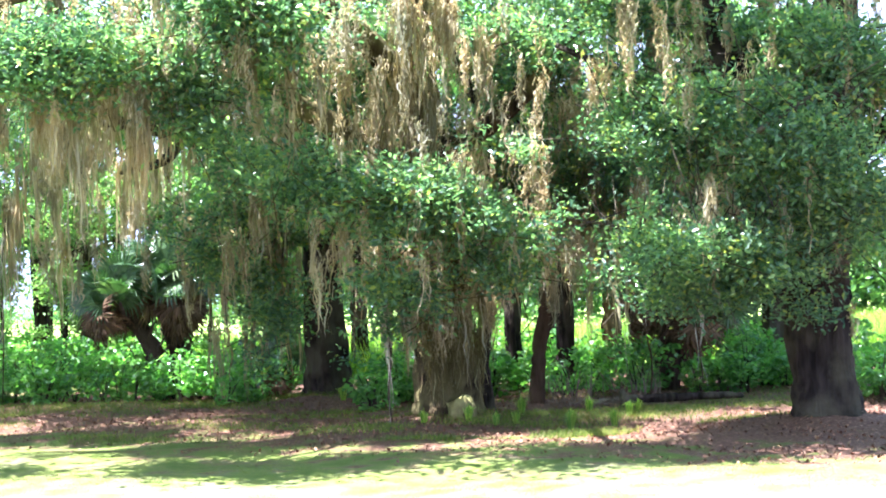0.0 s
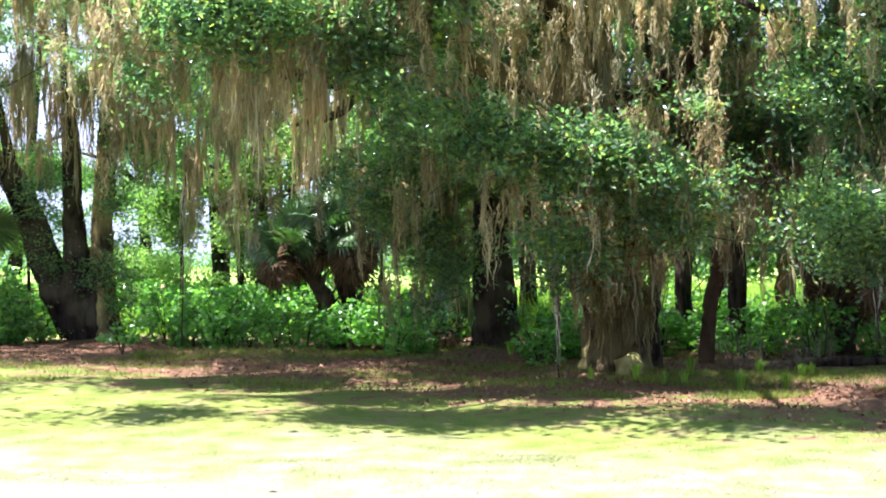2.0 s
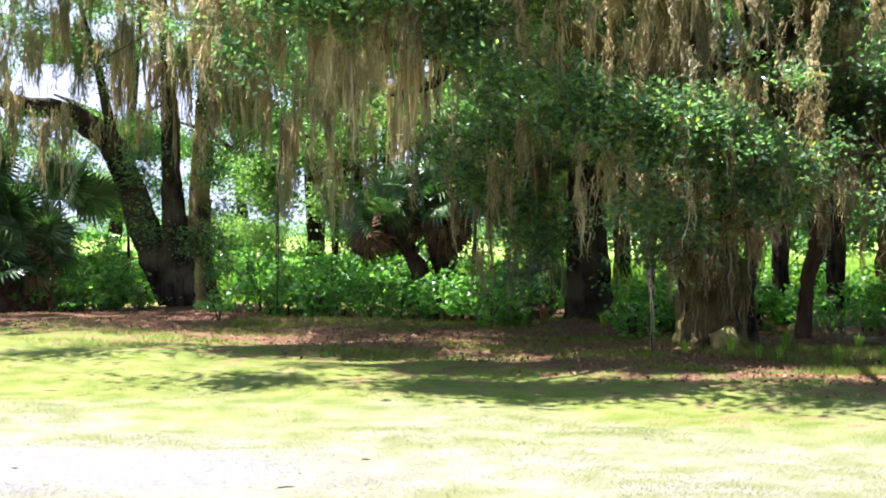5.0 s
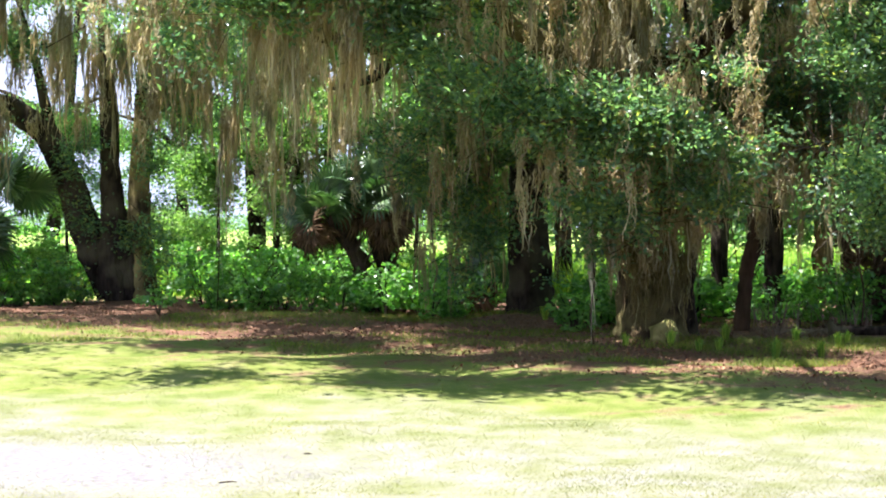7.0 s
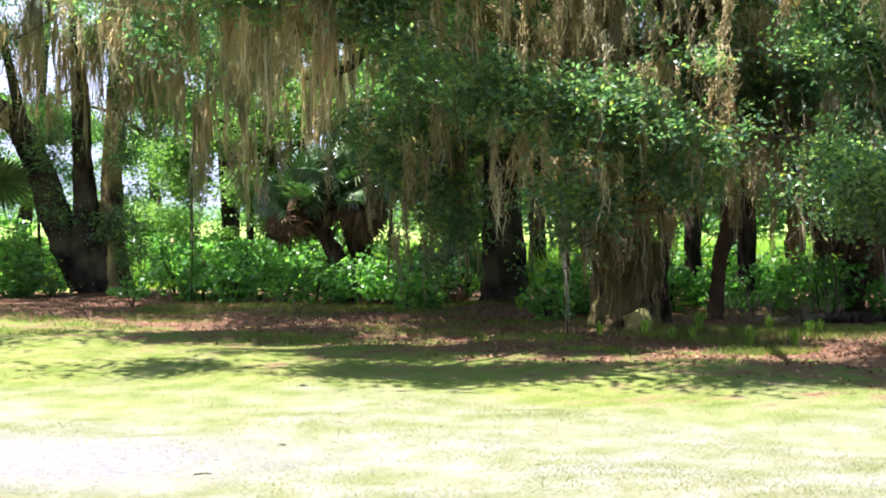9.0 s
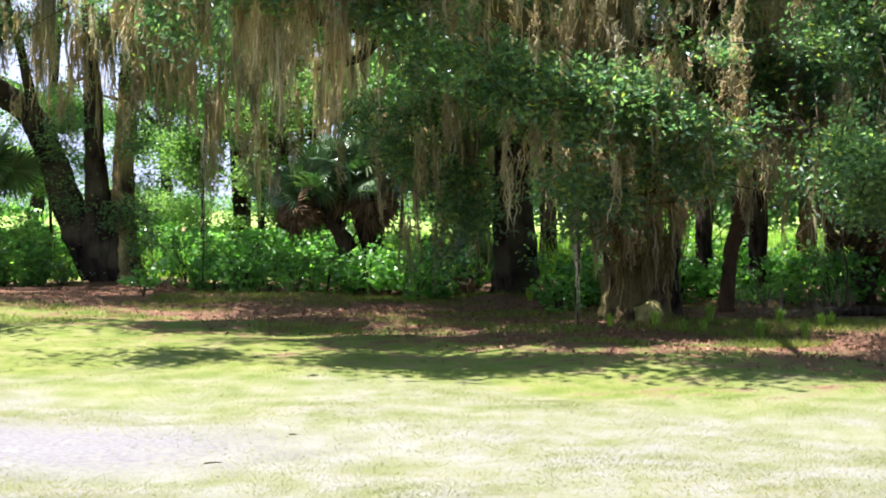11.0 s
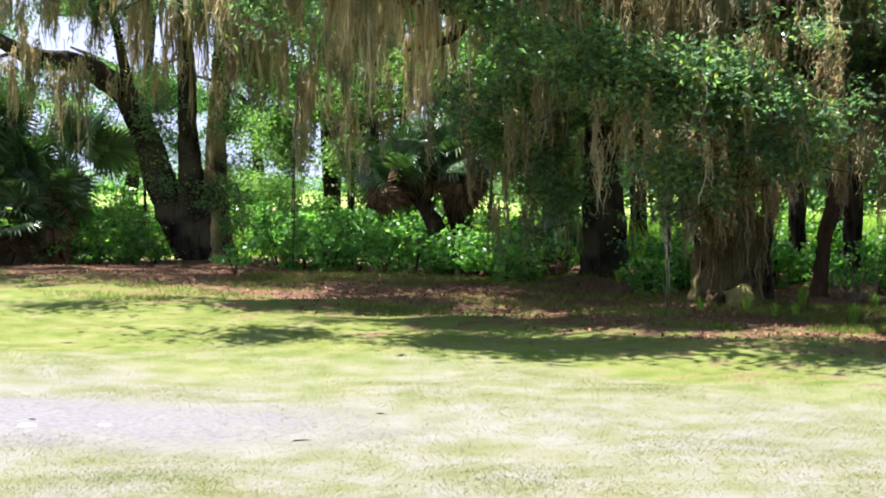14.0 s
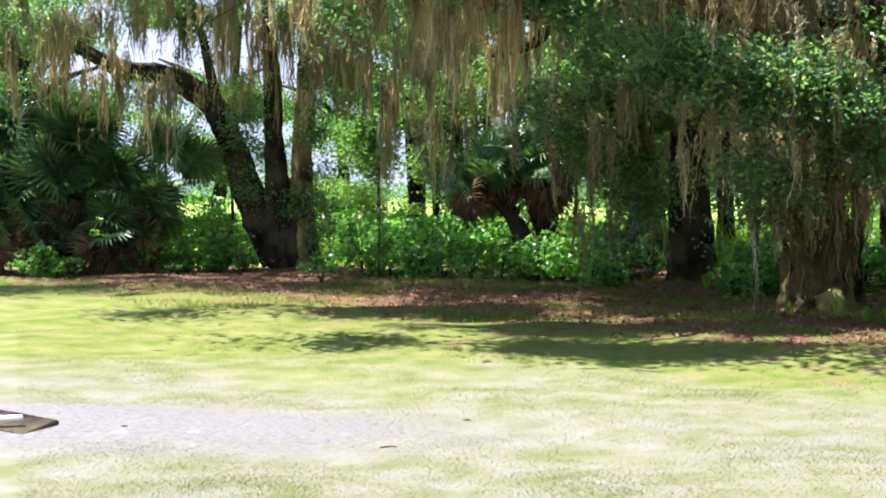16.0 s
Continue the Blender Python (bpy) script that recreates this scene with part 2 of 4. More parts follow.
def foliage(masses, rng, per=160, spread=0.2, size=0.075, corners=4, ratio=0.5):
    C = np.vstack([clumps(m, rng) for m in masses])
    sp = spread * rng.uniform(0.6, 1.35, (len(C), 1, 1))
    pts = C[:, None] + rng.normal(size=(len(C), per, 3)) * (1, 1, 0.55) * sp
    V, F = blades(pts.reshape(-1, 3), size, rng, ratio=ratio, corners=corners)
    return V, F, C


def twigs(centres, rng, length=0.7, radius=0.008):
    """Thin three-sided twigs that carry the clumps."""
    n = len(centres)
    d = unit(rng.normal(size=(n, 3)) + (0, 0.2, 0.5))
    L = length * rng.uniform(0.5, 1.6, (n, 1))
    a, b = centres - d * L * 0.2, centres + d * L
    s = unit(np.cross(d, rng.normal(size=(n, 3))))
    q = np.cross(d, s)
    V = []
    for e, r in ((a, radius * 0.4), (b, radius)):
        for t in (0, 2.094, 4.189):
            V.append(e + r * (math.cos(t) * s + math.sin(t) * q))
    V = np.stack(V, 1).reshape(-1, 3)
    base = np.arange(n)[:, None] * 6
    F = np.concatenate([base + np.array([[k, (k + 1) % 3, 3 + (k + 1) % 3, 3 + k]]) for k in range(3)])
    return V, F


def strands(x, y, z, spread, length, n, rng, thick=0.006, waves=0.022):
    """One hanging tuft of moss: thin ribbons that wave, gather and taper to a point."""
    segs = 8
    sx, sy = rng.normal(0, spread, n), rng.normal(0, spread * 0.7, n)
    L = length * (0.12 + 0.95 * rng.uniform(0, 1, n) ** 1.35)
    h = np.linspace(0, 1, segs + 1)
    ph = rng.uniform(0, 6.28, (n, 2))
    fr = rng.uniform(5, 14, (n, 1))
    drift = rng.normal(0, 0.03, (n, 1)) + rng.normal(0, 0.02)
    gather = 1 - 0.75 * h * (L / length)[:, None]
    X = x + sx[:, None] * gather + waves * np.sin(fr * h + ph[:, :1]) * (0.3 + h) + drift * h * L[:, None]
    Y = y + sy[:, None] * gather + waves * np.cos(fr * h + ph[:, 1:])
    Z = z - L[:, None] * h + rng.normal(0, 0.12, (n, 1))
    C = np.stack([X, Y, Z], -1) + np.cumsum(rng.normal(0, 0.014, (n, segs + 1, 3)), axis=1)
    w = thick * rng.uniform(0.5, 1.5, (n, 1)) * (0.35 + np.sin(np.clip(h * 2.7 + 0.4, 0, 3.1))) * rng.uniform(0.4, 1.6, (n, segs + 1))
    a = rng.uniform(0, 3.14, (n, 1)) + h * rng.uniform(-4, 4, (n, 1))
    side = np.stack([np.cos(a), np.sin(a), 0 * a], -1) * w[..., None]
    V = np.stack([C - side, C + side], 2).reshape(-1, 3)
    b = (np.arange(n) * (segs + 1) * 2)[:, None] + np.arange(segs) * 2
    F = np.stack([b, b + 1, b + 3, b + 2], -1).reshape(-1, 4)
    # short curls that stand off the strands
    pick = C.reshape(-1, 3)[rng.integers(0, n * (segs + 1), n * 5)] + rng.normal(0, 0.012, (n * 5, 3))
    return join((V, F), blades(pick, thick * 8, rng, up=-0.2, ratio=0.16))


def join(*pieces):
    V, F, o = [], [], 0
    for v, f in pieces:
        V.append(v)
        F.append(f + o)
        o += len(v)
    return np.vstack(V), np.vstack(F)


def local(V, ob):
    return V - np.array(ob.location)


# ---- ground ----
def ground_height(X, Y):
    inside = np.clip((20 - np.abs(X)) / 4, 0, 1) * np.clip((42 - Y) / 4, 0, 1) * np.clip((Y + 4) / 4, 0, 1)
    Z = inside * 0.022 * (np.sin(X * 1.3 + 0.7 * Y) + np.sin(Y * 1.9 - X * 0.6) + 0.8 * np.sin(X * 3.1 + 1.1) * np.sin(Y * 2.7))
    for x, y, h, r in ((7.05, 16.4, 0.12, 0.9), (2.9, 19.9, 0.14, 1.0), (1.6, 25.5, 0.1, 0.9), (-6.5, 30.0, 0.12, 1.2), (1.9, 18.4, 0.06, 0.7)):
        Z = Z + h * np.exp(-((X - x) ** 2 + (Y - y) ** 2) / r ** 2)
    return Z


def build_ground():
    """One sheet to the horizon, finer near the camera, with low swells and root mounds."""
    near = np.linspace(-2, 40, 127)
    ys = np.concatenate([np.array([-1500.0, -300, -60, -15]), near, np.array([46.0, 55, 70, 100, 160, 300, 700, 2500])])
    nx = np.linspace(-18, 18, 109)
    xs = np.concatenate([np.array([-2500.0, -500, -120, -50, -28]), nx, np.array([28.0, 50, 120, 500, 2500])])
    X, Y = np.meshgrid(xs, ys)
    Z = ground_height(X, Y)
    V = np.stack([X, Y, Z], -1).reshape(-1, 3)
    n = len(xs)
    i, j = np.meshgrid(np.arange(len(ys) - 1), np.arange(n - 1), indexing="ij")
    F = np.stack([i * n + j, i * n + j + 1, (i + 1) * n + j + 1, (i + 1) * n + j], -1).reshape(-1, 4)
    tagged(new("ground", fast_mesh("ground", V, F, GROUND, True)), "sunlit lawn running into brown leaf litter and meadow", "ground", kind="structure")


build_ground()


# ---- oaks ----
def oak(x, y, label, stems, masses, rng, bark=BARK, leaf=OAK_LEAF, per=88, spread=0.2, size=0.098, high=(), flare=0.45, trunk_bark=None):
    """An oak: trunk, limbs, twigs and a crown of clumped leaves. stems: (points, radii), the trunk first.
    masses: the clumped balls of the low crown; high: larger unseen sprays overhead, added to shade what lies below."""
    tree = thing("live_oak", x, y, 0, label, "tree")
    for i, (pts, rad) in enumerate(stems):
        V, F = tube(pts, rad, 24 if i == 0 else 12, 0.095, int(rng.integers(1e6)), flare if i == 0 else 0.0)
        part("trunk" if i == 0 else "limb", fast_mesh("trunk" if i == 0 else "limb", local(V, tree), F, (trunk_bark or bark) if i == 0 else bark, True), tree)
    V, F, C = foliage(masses, rng, per, spread, size)
    tw = twigs(C, rng)
    tagged(part("twig_spray", fast_mesh("twig_spray", local(tw[0], tree), tw[1], bark), tree), kind="stuff")
    # leaves above the view, added only for their shade, join the crown mesh
    if high:
        V2, F2, _ = foliage([(*m[:6], m[6] * 0.22) for m in high], rng, 90, 0.4, 0.17)
        V, F = join((V, F), (V2, F2))
    part("crown", fast_mesh("crown", local(V, tree), F, leaf), tree)
    return tree


oak(7.07, 16.4, "massive live oak with a thick dark trunk and low leafy boughs", [
    ([(7.07, 16.4, -0.15), (7.05, 16.4, 0.5), (7.0, 16.4, 1.4), (7.08, 16.4, 2.4), (7.3, 16.5, 3.6), (7.6, 16.8, 5.6), (7.7, 17, 8)], [0.42, 0.39, 0.34, 0.36, 0.33, 0.24, 0.1]),
    ([(6.95, 16.35, 2.5), (6.4, 16.0, 3.5), (5.75, 15.9, 4.6), (5.4, 15.6, 6.2), (4.8, 15, 7.6)], [0.2, 0.18, 0.15, 0.05, 0.02]),
    ([(7.1, 16.3, 2.6), (6.9, 15.2, 3.5), (6.2, 14.2, 3.7), (5.4, 14.0, 3.3)], [0.15, 0.1, 0.06, 0.03]),
    ([(7.2, 16.4, 3.0), (8.2, 15.8, 3.9), (9.4, 15.2, 4.3)], [0.16, 0.12, 0.05]),
] + [
    ([(5.75, 15.9, 4.4), (4.9, 16.2, 4.2), (3.9, 16.6, 4.7)], [0.09, 0.07, 0.03]),
    # unseen limb out to the overhang that was added for shade
    ([(7.5, 16.7, 5.2), (7.4, 15.2, 6.2), (7.0, 13.6, 6.7)], [0.15, 0.09, 0.03]),
], [(5.0, 14.8, 2.8, 0.8, 0.7, 0.9, 75), (5.9, 14.6, 3.2, 0.9, 0.7, 0.9, 85), (5.4, 14.8, 2.05, 0.7, 0.5, 0.4, 34),
    (6.45, 14.7, 2.75, 0.6, 0.5, 0.55, 34), (6.25, 15.0, 2.15, 0.4, 0.4, 0.3, 12), (5.4, 15.2, 4.2, 0.8, 0.7, 0.6, 50), (6.5, 14.8, 4.1, 0.8, 0.6, 0.6, 50), (7.6, 15, 3.2, 0.8, 0.7, 0.8, 45),
    (6.59, 15.3, 2.24, 0.80, 0.56, 0.55, 60), (6.49, 15.3, 1.53, 0.28, 0.19, 0.24, 12), (5.33, 15.6, 1.9, 0.81, 0.57, 0.44, 40), (6.0, 15.4, 3.36, 1.11, 0.60, 0.68, 80), (7.09, 15.5, 3.82, 0.74, 0.52, 0.74, 60), (5.08, 16.0, 4.05, 0.77, 0.54, 0.70, 50), (4.34, 16.5, 4.82, 0.92, 0.60, 0.53, 50),
    (7.44, 16.0, 4.98, 0.51, 0.36, 0.32, 26), (5.24, 16.4, 5.14, 0.59, 0.41, 0.26, 22), (6.48, 15.6, 4.63, 0.56, 0.39, 0.31, 22)],
    # high: added overhang, set by where its shadow lands on the lawn
    np.random.default_rng(11), per=105, size=0.084, high=[(9.0, 20, 7.8, 3.6, 2.2, 1.4, 300), (5.2, 13.2, 6.6, 2.2, 1.1, 0.5, 330), (8.4, 13.3, 6.8, 2.4, 1.3, 0.5, 330), (11.5, 14.5, 7, 2.0, 1.5, 0.8, 200), (4.8, 15.6, 7.2, 2.0, 0.9, 0.5, 220), (9.6, 17.3, 7.8, 2.6, 1.5, 0.7, 200)])

oak(2.9, 19.9, "live oak with a moss-draped trunk and bright leaf sprays", [
    ([(2.92, 19.9, -0.15), (2.9, 19.9, 0.5), (2.85, 19.9, 1.6), (2.75, 19.9, 3.0), (2.6, 19.8, 4.5), (2.5, 19.6, 6.2), (2.6, 19.5, 8.4)], [0.44, 0.4, 0.36, 0.34, 0.3, 0.24, 0.1]),
    ([(2.75, 19.8, 3.0), (1.7, 19.4, 3.9), (0.6, 19.0, 4.6), (-0.3, 18.4, 5.6)], [0.2, 0.16, 0.13, 0.07]),
    ([(2.7, 19.8, 3.6), (3.8, 19.6, 4.3), (4.6, 19.2, 5.2), (5.2, 18.6, 6.4)], [0.2, 0.15, 0.12, 0.06]),
    ([(2.8, 19.6, 2.6), (2.4, 18.5, 3.2), (1.9, 17.6, 3.0), (1.2, 17.3, 2.9)], [0.13, 0.08, 0.05, 0.02]),
] + [
    ([(2.6, 19.6, 4.6), (1.2, 17.8, 5.4), (-0.6, 16.8, 5.6), (-2.4, 16.6, 5.3), (-3.8, 16.5, 4.7)], [0.2, 0.15, 0.12, 0.09, 0.04]),
    # two unseen limbs towards the added shading leaves in front
    ([(-0.6, 16.8, 5.6), (-1.4, 15.6, 6.1), (-2.8, 14.9, 6.3)], [0.06, 0.035, 0.015]),
    ([(2.55, 19.7, 5.4), (2.2, 17.6, 6.2), (1.9, 15.4, 6.5), (1.7, 13.9, 6.5)], [0.16, 0.1, 0.06, 0.02]),
], [(1.9, 17.8, 2.63, 1.15, 0.6, 0.7, 100), (3.2, 17.8, 2.85, 0.85, 0.6, 0.8, 75), (2.97, 17.9, 1.75, 0.6, 0.4, 0.33, 26), (1.3, 18.0, 3.1, 0.7, 0.5, 0.5, 34),
    (3.7, 20.3, 4.4, 0.9, 0.6, 0.6, 40), (1.0, 20.4, 4.3, 0.9, 0.6, 0.6, 46), (-2.3, 16.5, 4.65, 1.1, 0.6, 0.5, 66), (-1.0, 16.6, 4.85, 0.9, 0.6, 0.45, 50),
    (0.1, 16.8, 4.65, 0.8, 0.6, 0.5, 44), (-3.6, 16.8, 4.4, 0.7, 0.5, 0.4, 34), (2.0, 20.4, 5.1, 1.0, 0.6, 0.45, 36), (2.5, 18.6, 1.95, 0.35, 0.3, 0.3, 7), (3.4, 18.7, 1.7, 0.3, 0.3, 0.3, 6), (2.0, 18.6, 1.5, 0.2, 0.2, 0.4, 5),
    ] + [(-3.0, 16.6, 3.9, 0.35, 0.3, 0.35, 8), (-1.9, 16.4, 4.0, 0.3, 0.3, 0.3, 7), (-0.5, 17.0, 3.9, 0.4, 0.3, 0.35, 9), (0.4, 16.9, 3.7, 0.4, 0.3, 0.4, 9), (1.0, 17.2, 4.2, 0.4, 0.3, 0.3, 8),
    (0.2, 20.3, 3.6, 0.8, 0.5, 0.6, 26), (0.9, 20.2, 2.9, 0.5, 0.4, 0.35, 12),
    (0.1, 16.4, 5.1, 0.7, 0.4, 0.35, 34), (-0.38, 17.0, 4.94, 1.22, 0.60, 0.41, 60), (3.6, 18.8, 5.1, 0.84, 0.59, 0.5, 36), (-1.83, 17.0, 4.95, 1.02, 0.60, 0.48, 60),
    (-2.41, 18.0, 5.46, 0.65, 0.45, 0.29, 26), (-0.53, 18.0, 5.53, 0.86, 0.60, 0.26, 30), (1.54, 18.0, 5.53, 0.65, 0.45, 0.26, 22), (0.52, 18.2, 4.73, 0.51, 0.36, 0.29, 16)],
    # high: unseen masses, several far from the trunk, that shape the lawn's shadow
    np.random.default_rng(12), MOSSY_BARK, high=[(4.4, 20.4, 7.8, 3.6, 2.0, 1.4, 170), (5, 22.5, 8.5, 3.5, 3, 1.5, 90), (0.6, 20.8, 8.2, 3.6, 2.4, 1.3, 150), (1.9, 13.6, 6.5, 1.8, 1.0, 0.5, 270), (-1.3, 14.2, 6.4, 1.7, 0.75, 0.4, 460), (-4.5, 14.8, 6.3, 1.4, 0.4, 0.3, 300), (-3.8, 19.0, 7.4, 2.4, 1.1, 0.5, 450), (-7.2, 18.6, 7.2, 2.0, 0.9, 0.4, 330), (-0.6, 20.4, 8.0, 1.8, 1.4, 0.5, 260), (2.5, 20.5, 8.5, 3, 2, 1.2, 240), (-1.8, 21.0, 7.8, 2.8, 1.8, 0.8, 260)])

oak(1.6, 25.5, "dark-trunked live oak rising from the shrubs", [
    ([(1.62, 25.5, -0.15), (1.6, 25.5, 0.6), (1.52, 25.5, 1.7), (1.5, 25.5, 2.9), (1.35, 25.5, 4.6), (1.2, 25.4, 6.4), (1.1, 25.3, 8.6)], [0.41, 0.38, 0.34, 0.33, 0.28, 0.22, 0.1]),
    ([(1.45, 25.4, 3.0), (0.4, 25.0, 4.0), (-0.9, 24.6, 4.7), (-2.2, 24.2, 4.9)], [0.2, 0.17, 0.15, 0.1]),
    ([(1.5, 25.4, 3.2), (2.5, 25.0, 4.4), (3.4, 24.8, 5.8)], [0.18, 0.14, 0.07]),
    ([(0.4, 25.0, 4.0), (0.0, 24.6, 3.4), (-0.7, 24.3, 3.0)], [0.08, 0.06, 0.03]),
    ([(-0.9, 24.6, 4.6), (-1.2, 24.4, 4.2), (-1.9, 24.3, 4.0)], [0.12, 0.08, 0.03]),
], [(-0.2, 24.2, 3.1, 0.9, 0.6, 0.7, 60), (0.65, 24.4, 3.1, 0.8, 0.6, 0.7, 60), (0.3, 24.4, 2.4, 0.5, 0.4, 0.35, 18), (1.5, 24.6, 3.4, 0.8, 0.5, 0.5, 44),
    (1.1, 24.4, 4.9, 1.0, 0.7, 0.7, 50), (-0.8, 24.5, 5.6, 1.2, 0.7, 0.6, 50), (0.4, 24.8, 2.2, 0.6, 0.4, 0.3, 20), (2.7, 24.6, 4.8, 0.8, 0.6, 0.8, 40), (-2.6, 24.4, 5.8, 1, 0.7, 0.6, 36),
    (0.24, 23.6, 2.29, 0.42, 0.30, 0.33, 14), (-0.14, 23.8, 1.44, 0.33, 0.23, 0.29, 8), (0.62, 23.6, 1.44, 0.38, 0.26, 0.38, 11), (0.34, 24.0, 0.86, 0.35, 0.24, 0.29, 8), (1.28, 23.6, 2.29, 0.38, 0.26, 0.38, 12), (-0.41, 23.6, 2.67, 0.38, 0.26, 0.33, 10), (0.89, 23.2, 3.02, 0.56, 0.39, 0.42, 20), (0.06, 23.2, 3.3, 0.56, 0.39, 0.42, 20), (-0.69, 23.4, 3.5, 0.47, 0.33, 0.37, 14), (1.07, 23.0, 4.11, 0.64, 0.45, 0.46, 24), (1.91, 24.4, 0.84, 0.23, 0.16, 0.29, 6), (0.84, 24.6, 0.55, 0.35, 0.25, 0.24, 7)],
    np.random.default_rng(13), high=[(4.7, 22.8, 9.2, 1.6, 1.2, 0.6, 150), (2.6, 24.6, 9.2, 5.5, 2.6, 1.3, 260), (-1.0, 23.6, 8.8, 3.5, 2.4, 1.2, 140), (0.5, 25, 7.6, 3, 2, 1.2, 160)])

oak(-6.45, 30.0, "old live oak splitting into several moss-hung stems", [
    ([(-6.3, 29.9, -0.15), (-6.35, 29.9, 0.6), (-6.45, 29.9, 1.7), (-6.42, 29.9, 2.9), (-6.3, 29.9, 4.3), (-6.2, 29.8, 5.8), (-6.3, 29.6, 8.5)], [0.3, 0.26, 0.22, 0.21, 0.2, 0.18, 0.1]),
    ([(-6.75, 30.0, -0.1), (-6.95, 30.0, 0.7), (-7.0, 30.0, 1.7), (-7.05, 30.0, 3.0), (-7.1, 30.0, 4.6), (-7.3, 30.1, 7)], [0.44, 0.42, 0.3, 0.2, 0.17, 0.1]),
    ([(-7.0, 30.0, 0.2), (-7.5, 30.0, 1.3), (-7.9, 30.0, 2.5), (-8.4, 30.0, 3.6), (-9.3, 29.9, 4.2), (-10.4, 29.7, 4.4), (-11.8, 29.4, 5.2)], [0.34, 0.34, 0.31, 0.28, 0.24, 0.19, 0.1]),
] + [
    ([(-6.65, 30.1, -0.1), (-6.68, 30.1, 1.1), (-6.75, 30.15, 1.95)], [0.5, 0.42, 0.12]),
    ([(-8.3, 30.0, 3.5), (-8.5, 29.8, 4.8), (-8.9, 29.6, 6.4)], [0.13, 0.1, 0.05]),
    ([(-6.4, 29.9, 3.6), (-5.6, 29.6, 4.6), (-4.6, 29.4, 5.2)], [0.09, 0.07, 0.03]),
], [(-8.7, 29.2, 5.9, 1.3, 0.8, 0.5, 40), (-11.2, 29.2, 5.4, 1.4, 0.8, 0.6, 50), (-7.4, 29, 7.2, 1.6, 0.8, 0.5, 50), (-5.2, 29.2, 5.8, 1.2, 0.8, 0.9, 60), (-5.5, 29.4, 4.2, 0.7, 0.5, 0.7, 30),
    (-9.8, 29, 7.2, 1.6, 0.8, 0.6, 50), (-8.2, 28.6, 5.3, 0.8, 0.5, 0.4, 26), (-6.6, 28.4, 5.6, 0.9, 0.5, 0.4, 30), (-5.0, 27.6, 5.4, 1.0, 0.6, 0.6, 46), (-4.0, 27.2, 4.4, 0.6, 0.4, 0.5, 20), (-10.4, 27.6, 5.2, 1.0, 0.6, 0.5, 34), (-12.4, 27.4, 5.0, 1.2, 0.6, 0.7, 44), (-9.6, 28.4, 3.7, 0.5, 0.4, 0.3, 12), (-7.6, 29.0, 4.3, 0.5, 0.3, 0.35, 9), (-6.7, 29.2, 4.0, 0.3, 0.3, 0.3, 6), (-7.5, 29.3, 3.2, 0.3, 0.3, 0.4, 6), (-5.6, 28.8, 4.8, 0.5, 0.4, 0.4, 14), (-6.0, 29.4, 3.2, 0.25, 0.3, 0.6, 9), (-6.9, 29.5, 1.3, 0.5, 0.3, 0.5, 14), (-7.4, 29.4, 0.6, 0.6, 0.3, 0.4, 14), (-5.9, 29.5, 1.0, 0.3, 0.3, 0.5, 9), (-12.8, 29.4, 4.6, 1.0, 0.7, 0.6, 30), (-6.1, 30.0, 1.9, 0.35, 0.4, 0.5, 14), (-7.6, 29.6, 2.2, 0.3, 0.3, 0.5, 9), (-4.6, 29.5, 3.4, 0.4, 0.4, 0.6, 16)],
    np.random.default_rng(14), size=0.085, trunk_bark=SUNLIT_LICHEN_BARK, high=[(-3, 27, 9.6, 2.6, 1.8, 0.6, 260), (-7.5, 26.3, 9.8, 2.4, 1.6, 0.6, 220), (-8, 24.2, 8.8, 3.6, 2.0, 0.6, 420), (-12.4, 23.6, 8.8, 2.6, 2.2, 0.6, 400), (-12, 27, 9.2, 3, 1.6, 0.6, 240), (-4.2, 23.0, 8.8, 2.4, 1.6, 0.6, 240), (-7, 28.5, 9.4, 3.5, 2, 0.8, 120), (-2.6, 22.5, 9.2, 3.6, 2.2, 1.0, 240), (-5.4, 23, 9.6, 2.6, 2.2, 1.0, 260)])

